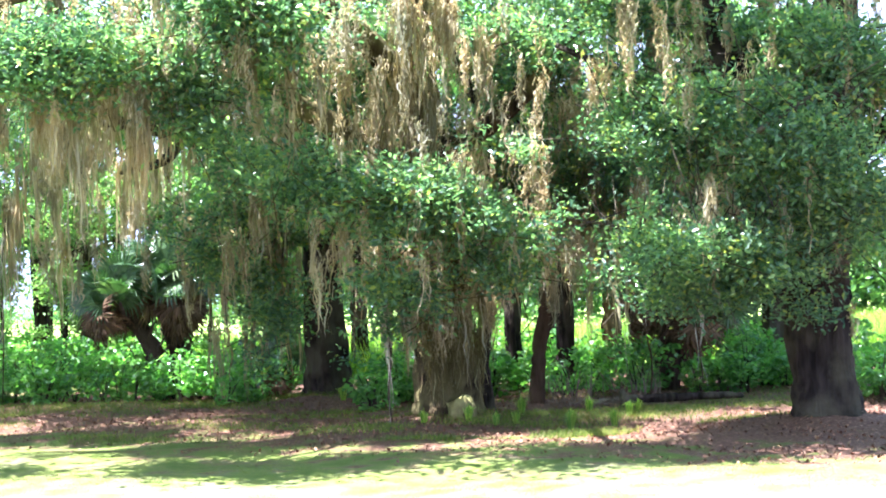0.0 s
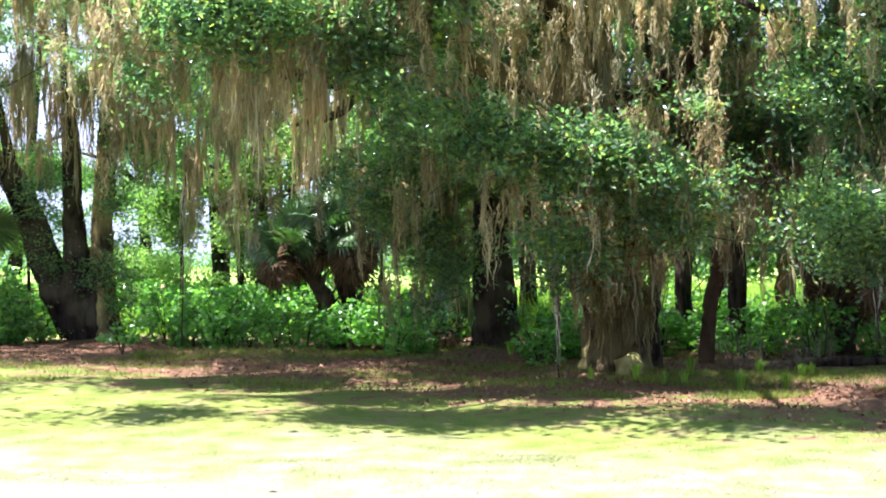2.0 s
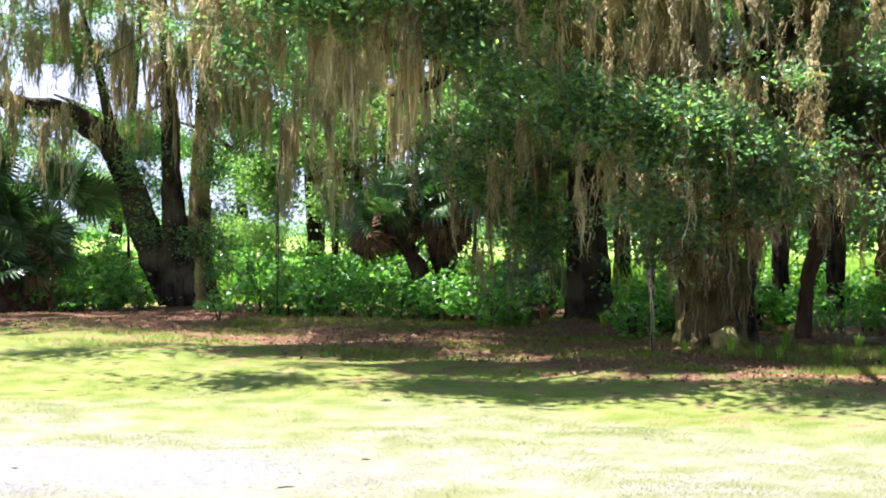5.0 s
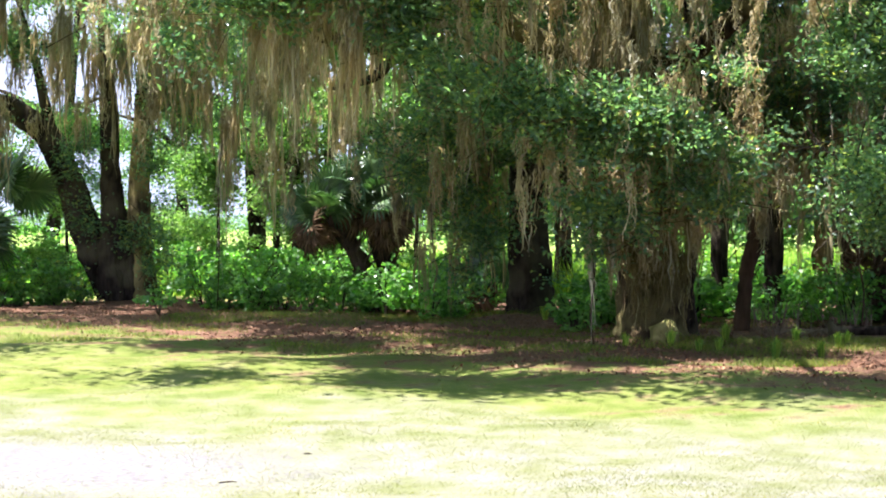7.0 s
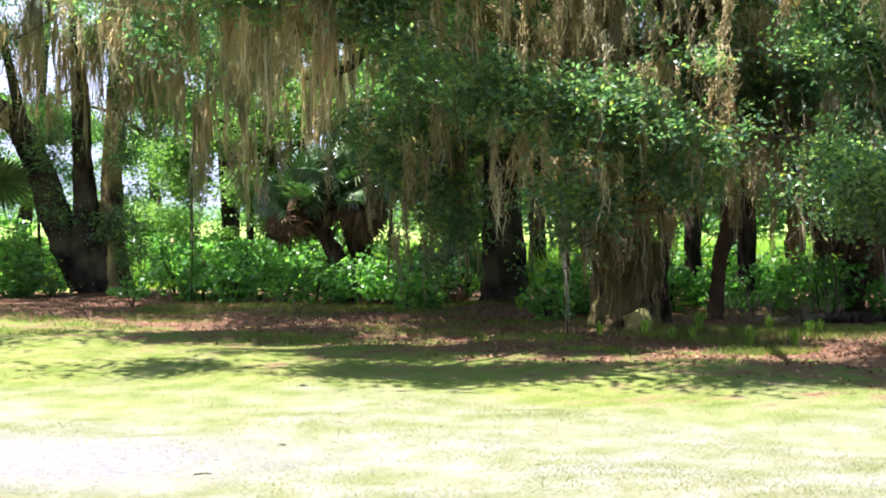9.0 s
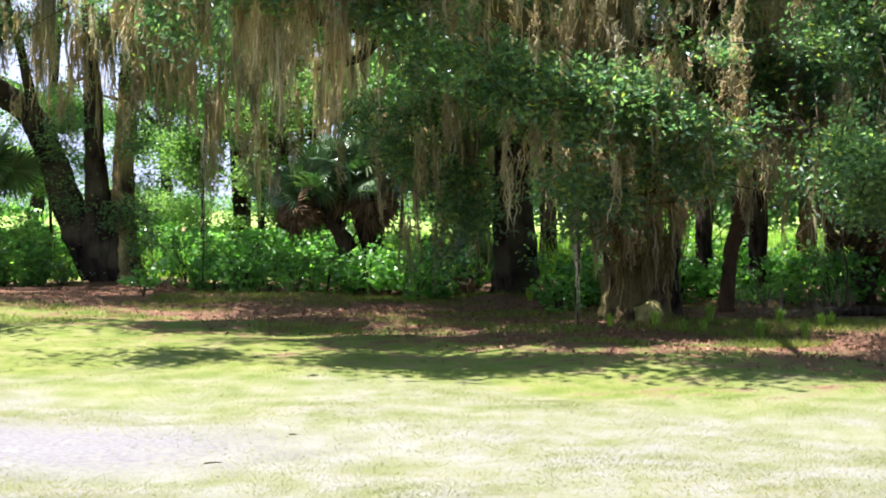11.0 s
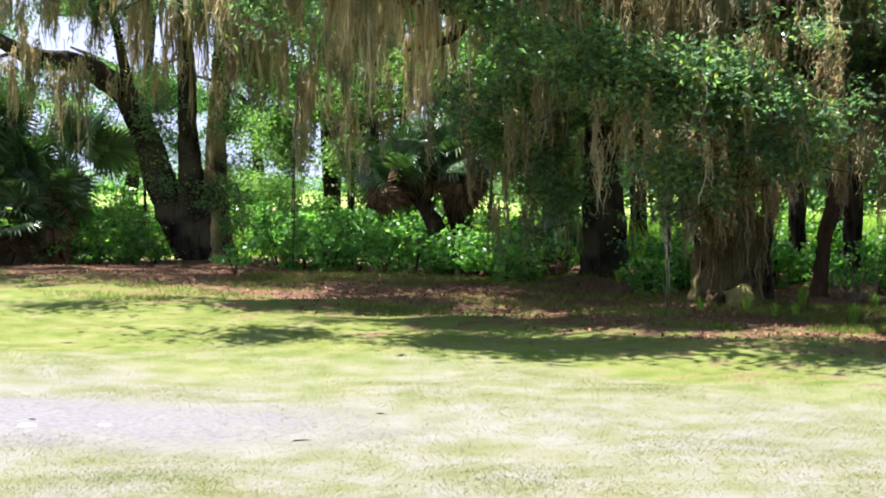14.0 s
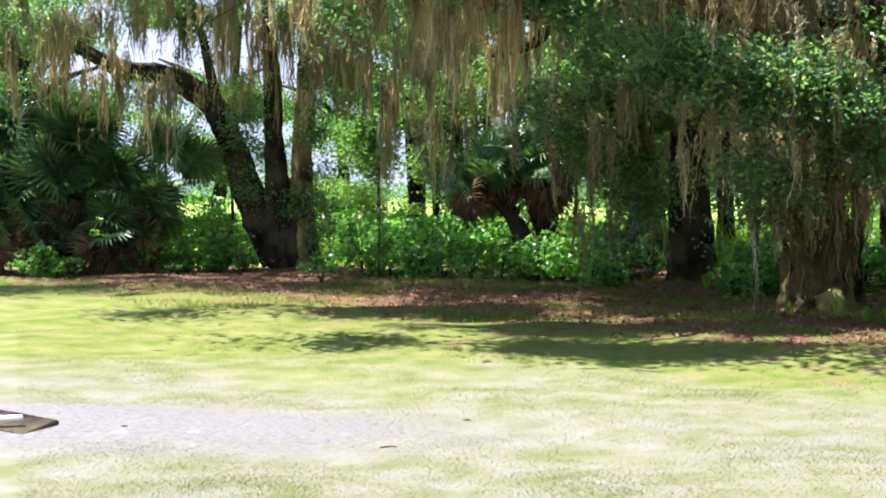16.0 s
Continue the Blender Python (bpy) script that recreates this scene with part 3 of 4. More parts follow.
# smaller oak whose boughs fill the right, with the leaning stems round it
oak(5.6, 23.5, "slender live oak with tangled leafy boughs", [
    ([(5.7, 24.5, -0.1), (5.75, 24.5, 1.5), (5.6, 24.4, 3.0), (5.3, 24.2, 5.0), (5.2, 24, 8.0)], [0.16, 0.14, 0.13, 0.12, 0.06]),
    ([(5.6, 24.3, 3.0), (4.6, 23.0, 4.0), (4.0, 22.2, 4.6), (3.4, 21.6, 5.6)], [0.1, 0.11, 0.1, 0.05]),
    ([(5.5, 24.2, 3.6), (6.6, 23.0, 4.2), (7.6, 22.2, 4.6)], [0.1, 0.08, 0.03]),
], [(4.76, 21.2, 4.2, 0.8, 0.6, 0.6, 44), (5.6, 21.2, 3.7, 0.8, 0.6, 0.7, 56), (6.5, 21.0, 3.2, 0.8, 0.6, 0.7, 60), (5.2, 21.4, 3.0, 0.7, 0.5, 0.5, 36), (6.3, 21.2, 4.6, 1, 0.6, 0.7, 60), (7.6, 21.5, 3.6, 1, 0.7, 0.9, 60), (4.4, 21.4, 5.4, 0.9, 0.6, 0.5, 40),
    (4.2, 21.0, 3.0, 0.5, 0.4, 0.35, 16), (8.4, 21.5, 5.0, 1.2, 0.7, 0.8, 50),
    (5.72, 21.0, 3.6, 1.18, 0.60, 0.67, 50), (4.56, 21.0, 3.36, 0.92, 0.60, 0.59, 36), (6.45, 21.5, 2.48, 1.03, 0.60, 0.52, 36)],
    np.random.default_rng(15), high=[(9, 25.5, 8.6, 4.5, 3.0, 1.2, 160), (4.4, 20.4, 7.8, 3.2, 1.6, 0.7, 560), (3.4, 21.4, 6.9, 1.6, 0.9, 0.5, 220), (8.5, 20.5, 8.0, 2.5, 1.6, 0.7, 260)])


def back_oak(x, y, seed, height=9.0, low=2.6, masses=11):
    """An oak of the wood behind."""
    r = np.random.default_rng(seed)
    lean = r.normal(0, 0.35, 2)
    top = (x + lean[0] * 2, y + lean[1], height)
    stems = [([(x, y, -0.1), (x + lean[0] * 0.3, y, 1.6), (x + lean[0], y, 3.6), top], [0.24, 0.19, 0.16, 0.06])]
    for k in range(3):
        a = r.uniform(0, 6.28)
        z = r.uniform(2.6, 4.6)
        stems.append(([(x + lean[0] * z / 3.6, y, z), (x + 1.2 * math.cos(a), y + 1.2 * math.sin(a), z + 0.8), (x + 2.4 * math.cos(a), y + 2.2 * math.sin(a), z + 1.2)], [0.1, 0.07, 0.03]))
    balls = [(x + r.uniform(-2.4, 2.4), y + r.uniform(-1.2, 1.2), r.uniform(low, height), r.uniform(0.7, 1.5), 0.8, r.uniform(0.4, 0.9), 26) for k in range(masses)]
    return oak(x, y, "moss-hung oak in the shaded wood behind", stems, balls, r, leaf=FAR_LEAF, per=100, spread=0.28, size=0.12)


WOOD = ((-3.4, 34, 31, 2.7, 12), (-1.4, 37, 32, 2.2, 13), (0.8, 33, 33, 2.6, 12), (3.0, 35, 34, 2.6, 12), (4.6, 31, 35, 2.9, 11), (7.2, 32, 36, 2.7, 11),
        (9.8, 30, 37, 2.6, 11), (12.3, 31, 38, 2.4, 11), (6.2, 40, 39, 2.6, 11), (11, 38, 40, 2.6, 11), (14.5, 36, 41, 2.4, 11), (-15.5, 35, 42, 2.4, 13), (9.6, 24.5, 43, 2.4, 11))
WOOD_LEFT = ((-11.2, 40, 44, 2.6, 8), (-8.4, 46, 45, 1.2, 5), (-5.0, 38, 46, 1.5, 13), (-3.2, 43, 47, 1.4, 13), (-17.5, 45, 48, 2.0, 10), (1.5, 44, 49, 2.2, 12), (-14.2, 33, 50, 1.6, 10), (-5.6, 43, 53, 1.0, 9))
for x, y, s, low, m in WOOD + WOOD_LEFT:
    back_oak(x, y, s, low=low, masses=m)


# light-leaved saplings in the sun behind the old oak
for x, y, hgt, seed in ((-5.6, 34.6, 3.9, 55), (-4.3, 35.2, 3.4, 56), (-3.2, 34.4, 3.0, 57), (-9.2, 34.2, 2.9, 58), (-10.8, 34.0, 3.6, 59), (-7.6, 37.0, 2.4, 60), (-2.1, 32.4, 4.8, 65), (-0.7, 32.8, 5.0, 66), (0.5, 31.4, 4.2, 67), (-3.9, 32.6, 4.4, 68), (3.2, 30.5, 4.4, 69)):
    q = np.random.default_rng(seed)
    oak(x, y, "light green leafy sapling in the sun", [([(x, y, -0.1), (x + 0.1, y, hgt * 0.4), (x, y, hgt * 0.9)], [0.05, 0.04, 0.015])],
        [(x + q.normal(0, 0.35), y, hgt * f, 0.55, 0.45, hgt * 0.12, 16) for f in (0.35, 0.5, 0.65, 0.8, 0.92)], q, leaf=SAPLING_LEAF, per=90, spread=0.22, size=0.11, flare=0.1)


# ---- distance ----
def far_wood(name, x0, x1, y, h, n, seed, label):
    r = np.random.default_rng(seed)
    C = np.stack([r.uniform(x0, x1, n), y + r.normal(0, 3, n), h * r.uniform(0.05, 1, n) ** 0.8], -1)
    C[:, 2] *= 0.7 + 0.3 * np.sin(C[:, 0] * 0.35) * np.sin(C[:, 0] * 0.11 + 1)
    pts = C[:, None] + r.normal(size=(n, 24, 3)) * (1.0, 0.6, 0.6)
    V, F = blades(pts.reshape(-1, 3), 0.5, r, ratio=0.6)
    tagged(new(name, fast_mesh(name, V, F, FAR_LEAF)), label, "woods", kind="stuff")


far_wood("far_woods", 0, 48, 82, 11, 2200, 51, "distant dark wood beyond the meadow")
far_wood("far_woods", -170, 20, 260, 5.5, 1800, 52, "low hazy line of trees across the far field")


# ---- the fence beyond the old oak ----
fence = thing("rail_fence", -11, 37, 0, "weathered post and rail fence across the meadow", "fence")
for x in np.arange(-14.8, -6.0, 2.1):
    V, F = tube([(x, 37, -0.1), (x, 37, 0.6), (x + 0.02, 37, 1.12)], [0.06, 0.058, 0.05], 8, 0.06, int(x * 10) % 97, steps=3)
    part("post", fast_mesh("post", local(V, fence), F, PALE_WOOD, True), fence)
for z in (1.0, 0.55):
    V, F = tube([(-14.9, 36.94, z), (-11, 36.94, z - 0.02), (-6.3, 36.94, z)], [0.022, 0.022, 0.022], 6, 0.05, 5, steps=8)
    part("rail", fast_mesh("rail", local(V, fence), F, SNAG_WOOD, True), fence)


# ---- palms ----
def fan(rng, R=0.62, n=26, droop=0.25):
    """One fan leaf at the origin, opening along +x: folded leaflets on a short hub, with tips that hang."""
    V, F = [], []
    for k, a in enumerate(np.linspace(-2.1, 2.1, n)):
        L = R * (0.72 + 0.28 * math.cos(a * 0.7)) * rng.uniform(0.9, 1.08)
        d = np.array([math.cos(a), math.sin(a), 0.12 * math.cos(a)])
        s = np.array([-math.sin(a), math.cos(a), 0])
        w = 0.034 * R / 0.62
        for f, ww, dz in ((0.06, 0.006, 0), (0.45, w, 0.03), (0.78, w * 0.7, -droop * 0.25), (1.0, 0.002, -droop * rng.uniform(0.5, 1.3))):
            p = d * L * f + np.array([0, 0, dz * L])
            V += [p - s * ww, p + np.array([0, 0, 0.012]), p + s * ww]
        b = k * 12
        for q in range(3):
            o = b + q * 3
            F += [[o, o + 1, o + 4, o + 3], [o + 1, o + 2, o + 5, o + 4]]
    return np.array(V), np.array(F)


def frond(rng, base, az, el, stalk, R, droop=0.3):
    """Stalk and fan, leaving base towards az with a rise of el."""
    V, F = fan(rng, R, 26, droop)
    tip = np.array(base) + stalk * np.array([math.cos(az) * math.cos(el), math.sin(az) * math.cos(el), math.sin(el)])
    rot = np.array((Euler((0, -el * 0.8, az)).to_matrix() @ Euler((rng.normal(0, 1.1), 0, 0)).to_matrix()))
    V = V @ rot.T + tip
    mid = (np.array(base) + tip) / 2 + (0, 0, 0.06)
    return join((V, F), tube([base, mid, tip], [0.02, 0.015, 0.01], 4, 0, 1, steps=3))


def fan_palm(x, y, label, trunk, radii, heads, seed, group="fan palms"):
    """A cabbage palm: a booted trunk, living fans round each head and a skirt of dead ones."""
    r = np.random.default_rng(seed)
    palm = thing("cabbage_palm", x, y, 0, label, "palm", group)
    if trunk:
        V, F = tube(trunk, radii, 12, 0.14, seed)
        part("trunk", fast_mesh("trunk", local(V, palm), F, PALM_BARK, True), palm)
        pts = np.array(trunk)
        for k in range(26):
            u = r.uniform(0.15, 1) * (len(pts) - 1)
            i = min(int(u), len(pts) - 2)
            p = pts[i] + (pts[i + 1] - pts[i]) * (u - i)
            a = r.uniform(0, 6.28)
            o = np.array([math.cos(a), math.sin(a), 0]) * radii[i] * 0.8
            V, F = tube([p + o, p + o * 1.6 + (0, 0, 0.1), p + o * 2.3 + (0, 0, 0.22)], [0.035, 0.03, 0.012], 5, 0.1, k, steps=3)
            part("boot", fast_mesh("boot", local(V, palm), F, PALM_BARK, True), palm)
    for hx, hy, hz, live, dead, R in heads:
        for k in range(live):
            V, F = frond(r, (hx, hy, hz), r.uniform(0, 6.28), r.uniform(-0.15, 1.35), r.uniform(0.2, 0.55), R * r.uniform(0.8, 1.1), r.uniform(0.05, 0.4))
            part("frond", fast_mesh("frond", local(V, palm), F, PALM_LEAF), palm)
        for k in range(dead):
            V, F = frond(r, (hx, hy, hz - 0.05), r.uniform(0, 6.28), r.uniform(-1.4, -0.5), r.uniform(0.2, 0.5), R * r.uniform(0.6, 0.9), r.uniform(0.3, 0.8))
            part("dead_frond", fast_mesh("dead_frond", local(V, palm), F, DEAD_LEAF), palm, "dry brown hanging fan")
    return palm


fan_palm(-1.45, 28.2, "squat leaning cabbage palm with dead brown skirts", [(-1.36, 28.2, -0.1), (-1.45, 28.2, 0.5), (-1.75, 28.1, 1.1), (-2.2, 27.9, 1.8)], [0.21, 0.19, 0.16, 0.15],
         [(-2.38, 27.7, 1.85, 13, 14, 0.6)], 61)
fan_palm(-1.2, 28.5, "cabbage palm with two dark heads and brown skirts", [(-1.1, 28.6, -0.1), (-1.15, 28.5, 0.7), (-1.3, 28.3, 1.4), (-1.5, 28.1, 2.1)], [0.18, 0.16, 0.15, 0.14],
         [(-1.6, 27.9, 2.3, 15, 6, 0.7), (-0.95, 27.8, 2.05, 14, 14, 0.64)], 65)
fan_palm(-11.6, 29.2, "dense dark thicket of drooping fan palms", [(-11.6, 29.5, -0.1), (-11.6, 29.4, 1.2)], [0.22, 0.18],
         [(-12.4, 28.7, 1.5, 16, 5, 0.85), (-11.4, 28.9, 1.9, 16, 5, 0.9), (-10.3, 29.0, 1.7, 15, 4, 0.85), (-13.4, 29.1, 2.2, 14, 3, 0.85), (-11.0, 29.2, 2.7, 12, 0, 0.9), (-9.6, 29.2, 1.3, 10, 4, 0.8), (-12.6, 29.3, 2.9, 12, 0, 0.9), (-13.9, 28.8, 1.2, 12, 3, 0.8), (-9.2, 29.4, 2.4, 8, 0, 0.8), (-11.8, 28.6, 1.0, 10, 6, 0.75), (-12.9, 28.6, 0.75, 8, 5, 0.75), (-10.5, 28.7, 0.85, 9, 7, 0.75), (-11.2, 28.8, 0.6, 6, 6, 0.7), (-9.6, 29.0, 0.6, 6, 5, 0.6)], 62)
fan_palm(7.3, 23.6, "cabbage palm with pale drooping fans in the shrubs", [(7.4, 23.7, -0.1), (7.4, 23.7, 1.3)], [0.16, 0.14],
         [(6.9, 23.4, 1.75, 12, 6, 0.7), (7.9, 23.4, 1.5, 11, 8, 0.7)], 63)
fan_palm(0.9, 26.6, "young fan palm with a few sunlit fans", None, None, [(0.75, 26.5, 0.7, 7, 2, 0.5)], 64)


# ---- dead stems, vines and the fallen log ----
def snag(name, label, pts, radii, mat, seed, category="dead tree"):
    ob = thing(name, *pts[0][:2], 0, label, category)
    V, F = tube(pts, radii, 14, 0.17, seed, steps=9)
    part("stem", fast_mesh("stem", local(V, ob), F, mat, True), ob)
    return ob


s = snag("broken_snag", "leaning broken dead trunk with a pale split top", [(4.55, 21.6, -0.1), (4.64, 21.6, 0.8), (4.78, 21.6, 1.6), (4.86, 21.6, 2.65)], [0.13, 0.1, 0.095, 0.07], SNAG_WOOD, 71)
V, F = tube([(4.84, 21.55, 1.45), (4.87, 21.55, 1.7), (4.9, 21.55, 1.95)], [0.06, 0.06, 0.02], 7, 0.15, 72)
part("split_top", fast_mesh("split_top", local(V, s), F, PALE_WOOD, True), s, "pale splintered wood")
snag("thin_trunk", "thin dark crooked trunk beside the mossy oak", [(3.62, 20.6, -0.1), (3.58, 20.6, 0.7), (3.66, 20.6, 1.5), (3.6, 20.6, 2.6), (3.8, 20.6, 4.2)], [0.14, 0.09, 0.08, 0.08, 0.05], BARK, 73, "tree trunk")
snag("pale_trunk", "straight pale trunk in the wood behind", [(8.1, 30, -0.1), (8.05, 30, 2), (8.1, 30, 4), (8.0, 30, 7)], [0.22, 0.17, 0.17, 0.12], MOSSY_BARK, 74, "tree trunk")
snag("dark_trunk", "crooked dark trunk among the shrubs", [(8.3, 27, -0.1), (8.4, 27, 1.2), (8.2, 27, 2.4), (8.6, 27, 4.5)], [0.2, 0.17, 0.16, 0.1], BARK, 75, "tree trunk")
snag("dark_trunk", "upright dark trunk in the wood behind", [(5.05, 25.6, -0.1), (5.0, 25.6, 1.4), (5.1, 25.6, 3), (5.2, 25.6, 5.5)], [0.16, 0.14, 0.13, 0.09], BARK, 76, "tree trunk")
log = thing("fallen_log", 6.4, 20.4, 0.1, "fallen dark log lying at the edge of the shrubs", "log")
V, F = tube([(5.6, 20.3, 0.14), (6.2, 20.4, 0.12), (6.9, 20.35, 0.13), (7.5, 20.5, 0.1)], [0.07, 0.065, 0.06, 0.04], 10, 0.12, 77)
part("stem", fast_mesh("stem", local(V, log), F, BARK, True), log)
V, F = tube([(5.62, 20.25, 0.0), (5.6, 20.25, 0.14), (5.56, 20.3, 0.26)], [0.09, 0.08, 0.04], 8, 0.15, 78)
part("root_stub", fast_mesh("root_stub", local(V, log), F, BARK, True), log)


def vine(x, y, z, foot, seed, n=26, spread=0.018):
    r = np.random.default_rng(seed)
    ob = thing("hanging_vine", x, y, foot, "thin hanging vine trailing grey moss to the ground", "vine", "hanging vines")
    pts = [(x + r.normal(0, 0.04), y, zz) for zz in np.linspace(z, foot, 7)]
    V, F = tube(pts, [0.011] * 7, 5, 0.2, seed, steps=4)
    part("stem", fast_mesh("stem", local(V, ob), F, SNAG_WOOD, True), ob)
    V, F = strands(x, y, foot + (z - foot) * 0.62, spread, (z - foot) * 0.62, n, r, 0.007, 0.02)
    part("moss", fast_mesh("moss", local(V, ob), F, PALE_MOSS), ob, "pale grey moss")


vine(1.95, 18.7, 2.6, 0.02, 81)
vine(-4.3, 27.3, 5.0, 0.05, 82, 9, 0.012)
vine(6.15, 20.8, 3.4, 0.1, 83, 8, 0.012)
vine(6.9, 20.6, 3.2, 0.3, 84, 8, 0.012)


# ---- hanging moss ----
def spanish_moss(x, y, z, width, length, n, seed, label="grey-brown Spanish moss hanging from an oak bough", thick=0.006, mat=MOSS):
    r = np.random.default_rng(seed)
    ob = thing("spanish_moss", x, y, z, label, "moss", "hanging moss")
    count = max(2, int(width / 0.11) + 1)
    for k in range(count):
        V, F = strands(r.uniform(-width / 2, width / 2), r.uniform(-0.1, 0.1), r.uniform(-0.1, 0.1), r.uniform(0.025, 0.06), length * r.uniform(0.3, 1.05), max(9, int(2.0 * n) // count), r, thick)
        tagged(part("tuft", fast_mesh("tuft", V, F, mat), ob), kind="stuff")
    return ob


CURTAIN = "long heavy curtain of tan Spanish moss"
for k, (x, w, top, length, n) in enumerate(((-1.95, 0.34, 4.6, 2.1, 80), (-1.6, 0.42, 4.7, 2.3, 100), (-1.22, 0.42, 4.7, 2.6, 110), (-0.92, 0.3, 4.5, 1.8, 50), (-2.4, 0.35, 4.3, 2.0, 40), (-2.1, 0.1, 4.25, 1.3, 60))):
    spanish_moss(x, 16.75 + 0.05 * k, top, w, length, n, 100 + k, CURTAIN if k < 5 else "pale silvery strand of Spanish moss", mat=MOSS if k < 5 else PALE_MOSS)
for k, (x, y, w, top, length, n) in enumerate(((2.3, 18.3, 0.45, 5.7, 2.2, 110), (2.75, 18.3, 0.15, 5.7, 1.6, 40), (2.5, 19.2, 0.5, 4.6, 2.0, 110), (2.35, 19.35, 0.35, 2.4, 1.9, 90), (2.75, 19.35, 0.5, 2.3, 2.0, 130),
                                               (3.2, 19.5, 0.4, 2.2, 1.7, 90), (2.05, 19.0, 0.3, 2.5, 1.5, 60), (3.5, 19.6, 0.25, 2.6, 1.5, 50), (2.9, 19.4, 0.6, 1.3, 1.1, 110), (2.6, 19.42, 0.4, 3.4, 1.6, 80))):
    spanish_moss(x, y, top, w, length, n, 120 + k, "matted moss draping the oak trunk", mat=MAT_MOSS, thick=0.006)
r = np.random.default_rng(8)
for k in range(16):
    top = r.uniform(0.7, 2.6)
    x = r.uniform(2.42, 3.32)
    spanish_moss(x, 19.46 - 0.12 * (1 - ((x - 2.87) / 0.5) ** 2) - (0.1 if top < 1 else 0), top, r.uniform(0.1, 0.3), min(top - 0.03, r.uniform(0.4, 1.2)), 30, int(r.integers(1e6)), "matted moss draping the oak trunk", mat=MAT_MOSS, thick=0.005)
r = np.random.default_rng(5)
# under the boughs of each oak: x range, y range, top range, length range, how many
for x0, x1, y0, y1, z0, z1, l0, l1, count in ((-13, -4.6, 28.4, 29.6, 5.0, 8.0, 0.6, 1.8, 18), (-3.2, 1.2, 24, 25, 3.8, 6.4, 0.6, 1.8, 14), (-1.2, 1.0, 24.2, 25.2, 2.2, 3.2, 0.6, 1.4, 3), (3.4, 8.5, 20.8, 22.2, 2.8, 5.6, 0.5, 1.6, 42),
                                              (4.0, 9.0, 15, 16.2, 3.2, 5.2, 0.4, 1.2, 12), (-4.2, 2.0, 16.6, 18.2, 4.4, 5.6, 0.4, 1.3, 26), (-4.5, 12, 29, 34, 3.2, 8, 1.0, 2.8, 60), (3.6, 5.2, 20.2, 21, 1.9, 2.9, 0.6, 1.1, 8)) + (
                                              (-0.4, 4.6, 19.0, 23.4, 2.6, 4.8, 0.5, 1.4, 30), (-14, -7, 26.5, 28.2, 5.0, 7.6, 0.6, 1.8, 14), (-5.4, -2.6, 25.5, 27, 4.2, 6.4, 0.6, 1.6, 12), (4.5, 10, 23, 27, 2.4, 4.5, 0.6, 1.6, 26), (1.9, 3.6, 18.9, 19.35, 1.9, 2.7, 0.5, 1.4, 8)):
    if y0 >= 29:
        pieces = []
        for k in range(count * 3):
            ln = r.uniform(l0, l1)
            pieces.append(strands(r.uniform(x0, x1), r.uniform(y0, y1), r.uniform(z0, z1), 0.07, ln, 24, r, 0.014))
        V, F = join(*pieces)
        tagged(new("far_moss", fast_mesh("far_moss", V, F, MOSS)), "grey moss hung through the far boughs", "moss", kind="stuff")
        continue
    for k in range(count):
        ln = r.uniform(l0, l1)
        spanish_moss(r.uniform(x0, x1), r.uniform(y0, y1), r.uniform(z0, z1), r.uniform(0.1, 0.45), ln, int(18 + 26 * ln), int(r.integers(1e6)), thick=0.006 if y0 < 23 else 0.009)


# drapes that hang singly: x, y, top, width, length
DRAPES_NEAR = ((2.15, 17, 5.35, 0.48, 1.32), (2.5, 17, 5.35, 0.34, 1.05), (2.71, 16.9, 5.25, 0.16, 0.97), (0.29, 17.2, 4.98, 0.34, 0.97), (5.56, 16, 4.92, 0.26, 0.61),
    (6.26, 15.8, 5.08, 0.19, 0.61), (6.78, 15, 3.43, 0.16, 0.51), (7.31, 16.1, 1.31, 0.19, 0.54))
DRAPES_TRUNK = ((-0.54, 18.5, 4.5, 0.19, 1.25), (-0.17, 18.5, 4.43, 0.3, 0.81), (2.09, 18.6, 1.77, 0.3, 1.35), (2.37, 18.7, 1.92, 0.3, 1.35), (2.65, 18.6, 1.84, 0.3, 1.12),
    (3.06, 18.8, 1.69, 0.33, 1.28), (3.38, 18.9, 1.77, 0.3, 1.22), (3.57, 18.9, 2.37, 0.23, 1.29), (2.22, 18.4, 4.56, 0.37, 1.62), (2.53, 18.5, 4.58, 0.44, 1.93),
    (2.73, 18.6, 3.7, 0.3, 1.56), (2.38, 18.5, 3.25, 0.3, 1.48), (3.41, 18.6, 5.24, 0.34, 1.53), (4.72, 19, 4.28, 0.46, 0.78))
DRAPES_MID = ((0.66, 23, 4.75, 0.46, 2.2), (1.07, 23, 4.93, 0.37, 1.83), (4.16, 20.5, 2.6, 0.25, 1.31), (4.68, 20.6, 3.02, 0.3, 1.41), (5.02, 20.8, 2.95, 0.25, 1.5),
    (5.36, 20.5, 3.59, 0.28, 1.15), (5.66, 21, 2.71, 0.3, 1.69), (5.81, 20.5, 3.26, 0.25, 1.07), (6.01, 20.2, 4.37, 0.32, 0.97), (6.72, 21, 2.62, 0.3, 1.18),
    (4.75, 20.2, 4.37, 0.32, 0.81), (5.08, 20.2, 4.53, 0.29, 0.89), (-0.53, 22.5, 5.03, 0.54, 1.43), (-0.1, 22.5, 4.49, 0.45, 1.7), (0.61, 22.8, 4.24, 0.46, 1.91),
    (5.71, 19.5, 3.21, 0.31, 1.13), (5.94, 21, 2.55, 0.34, 1.21), (6.55, 21, 2.1, 0.25, 1.04))
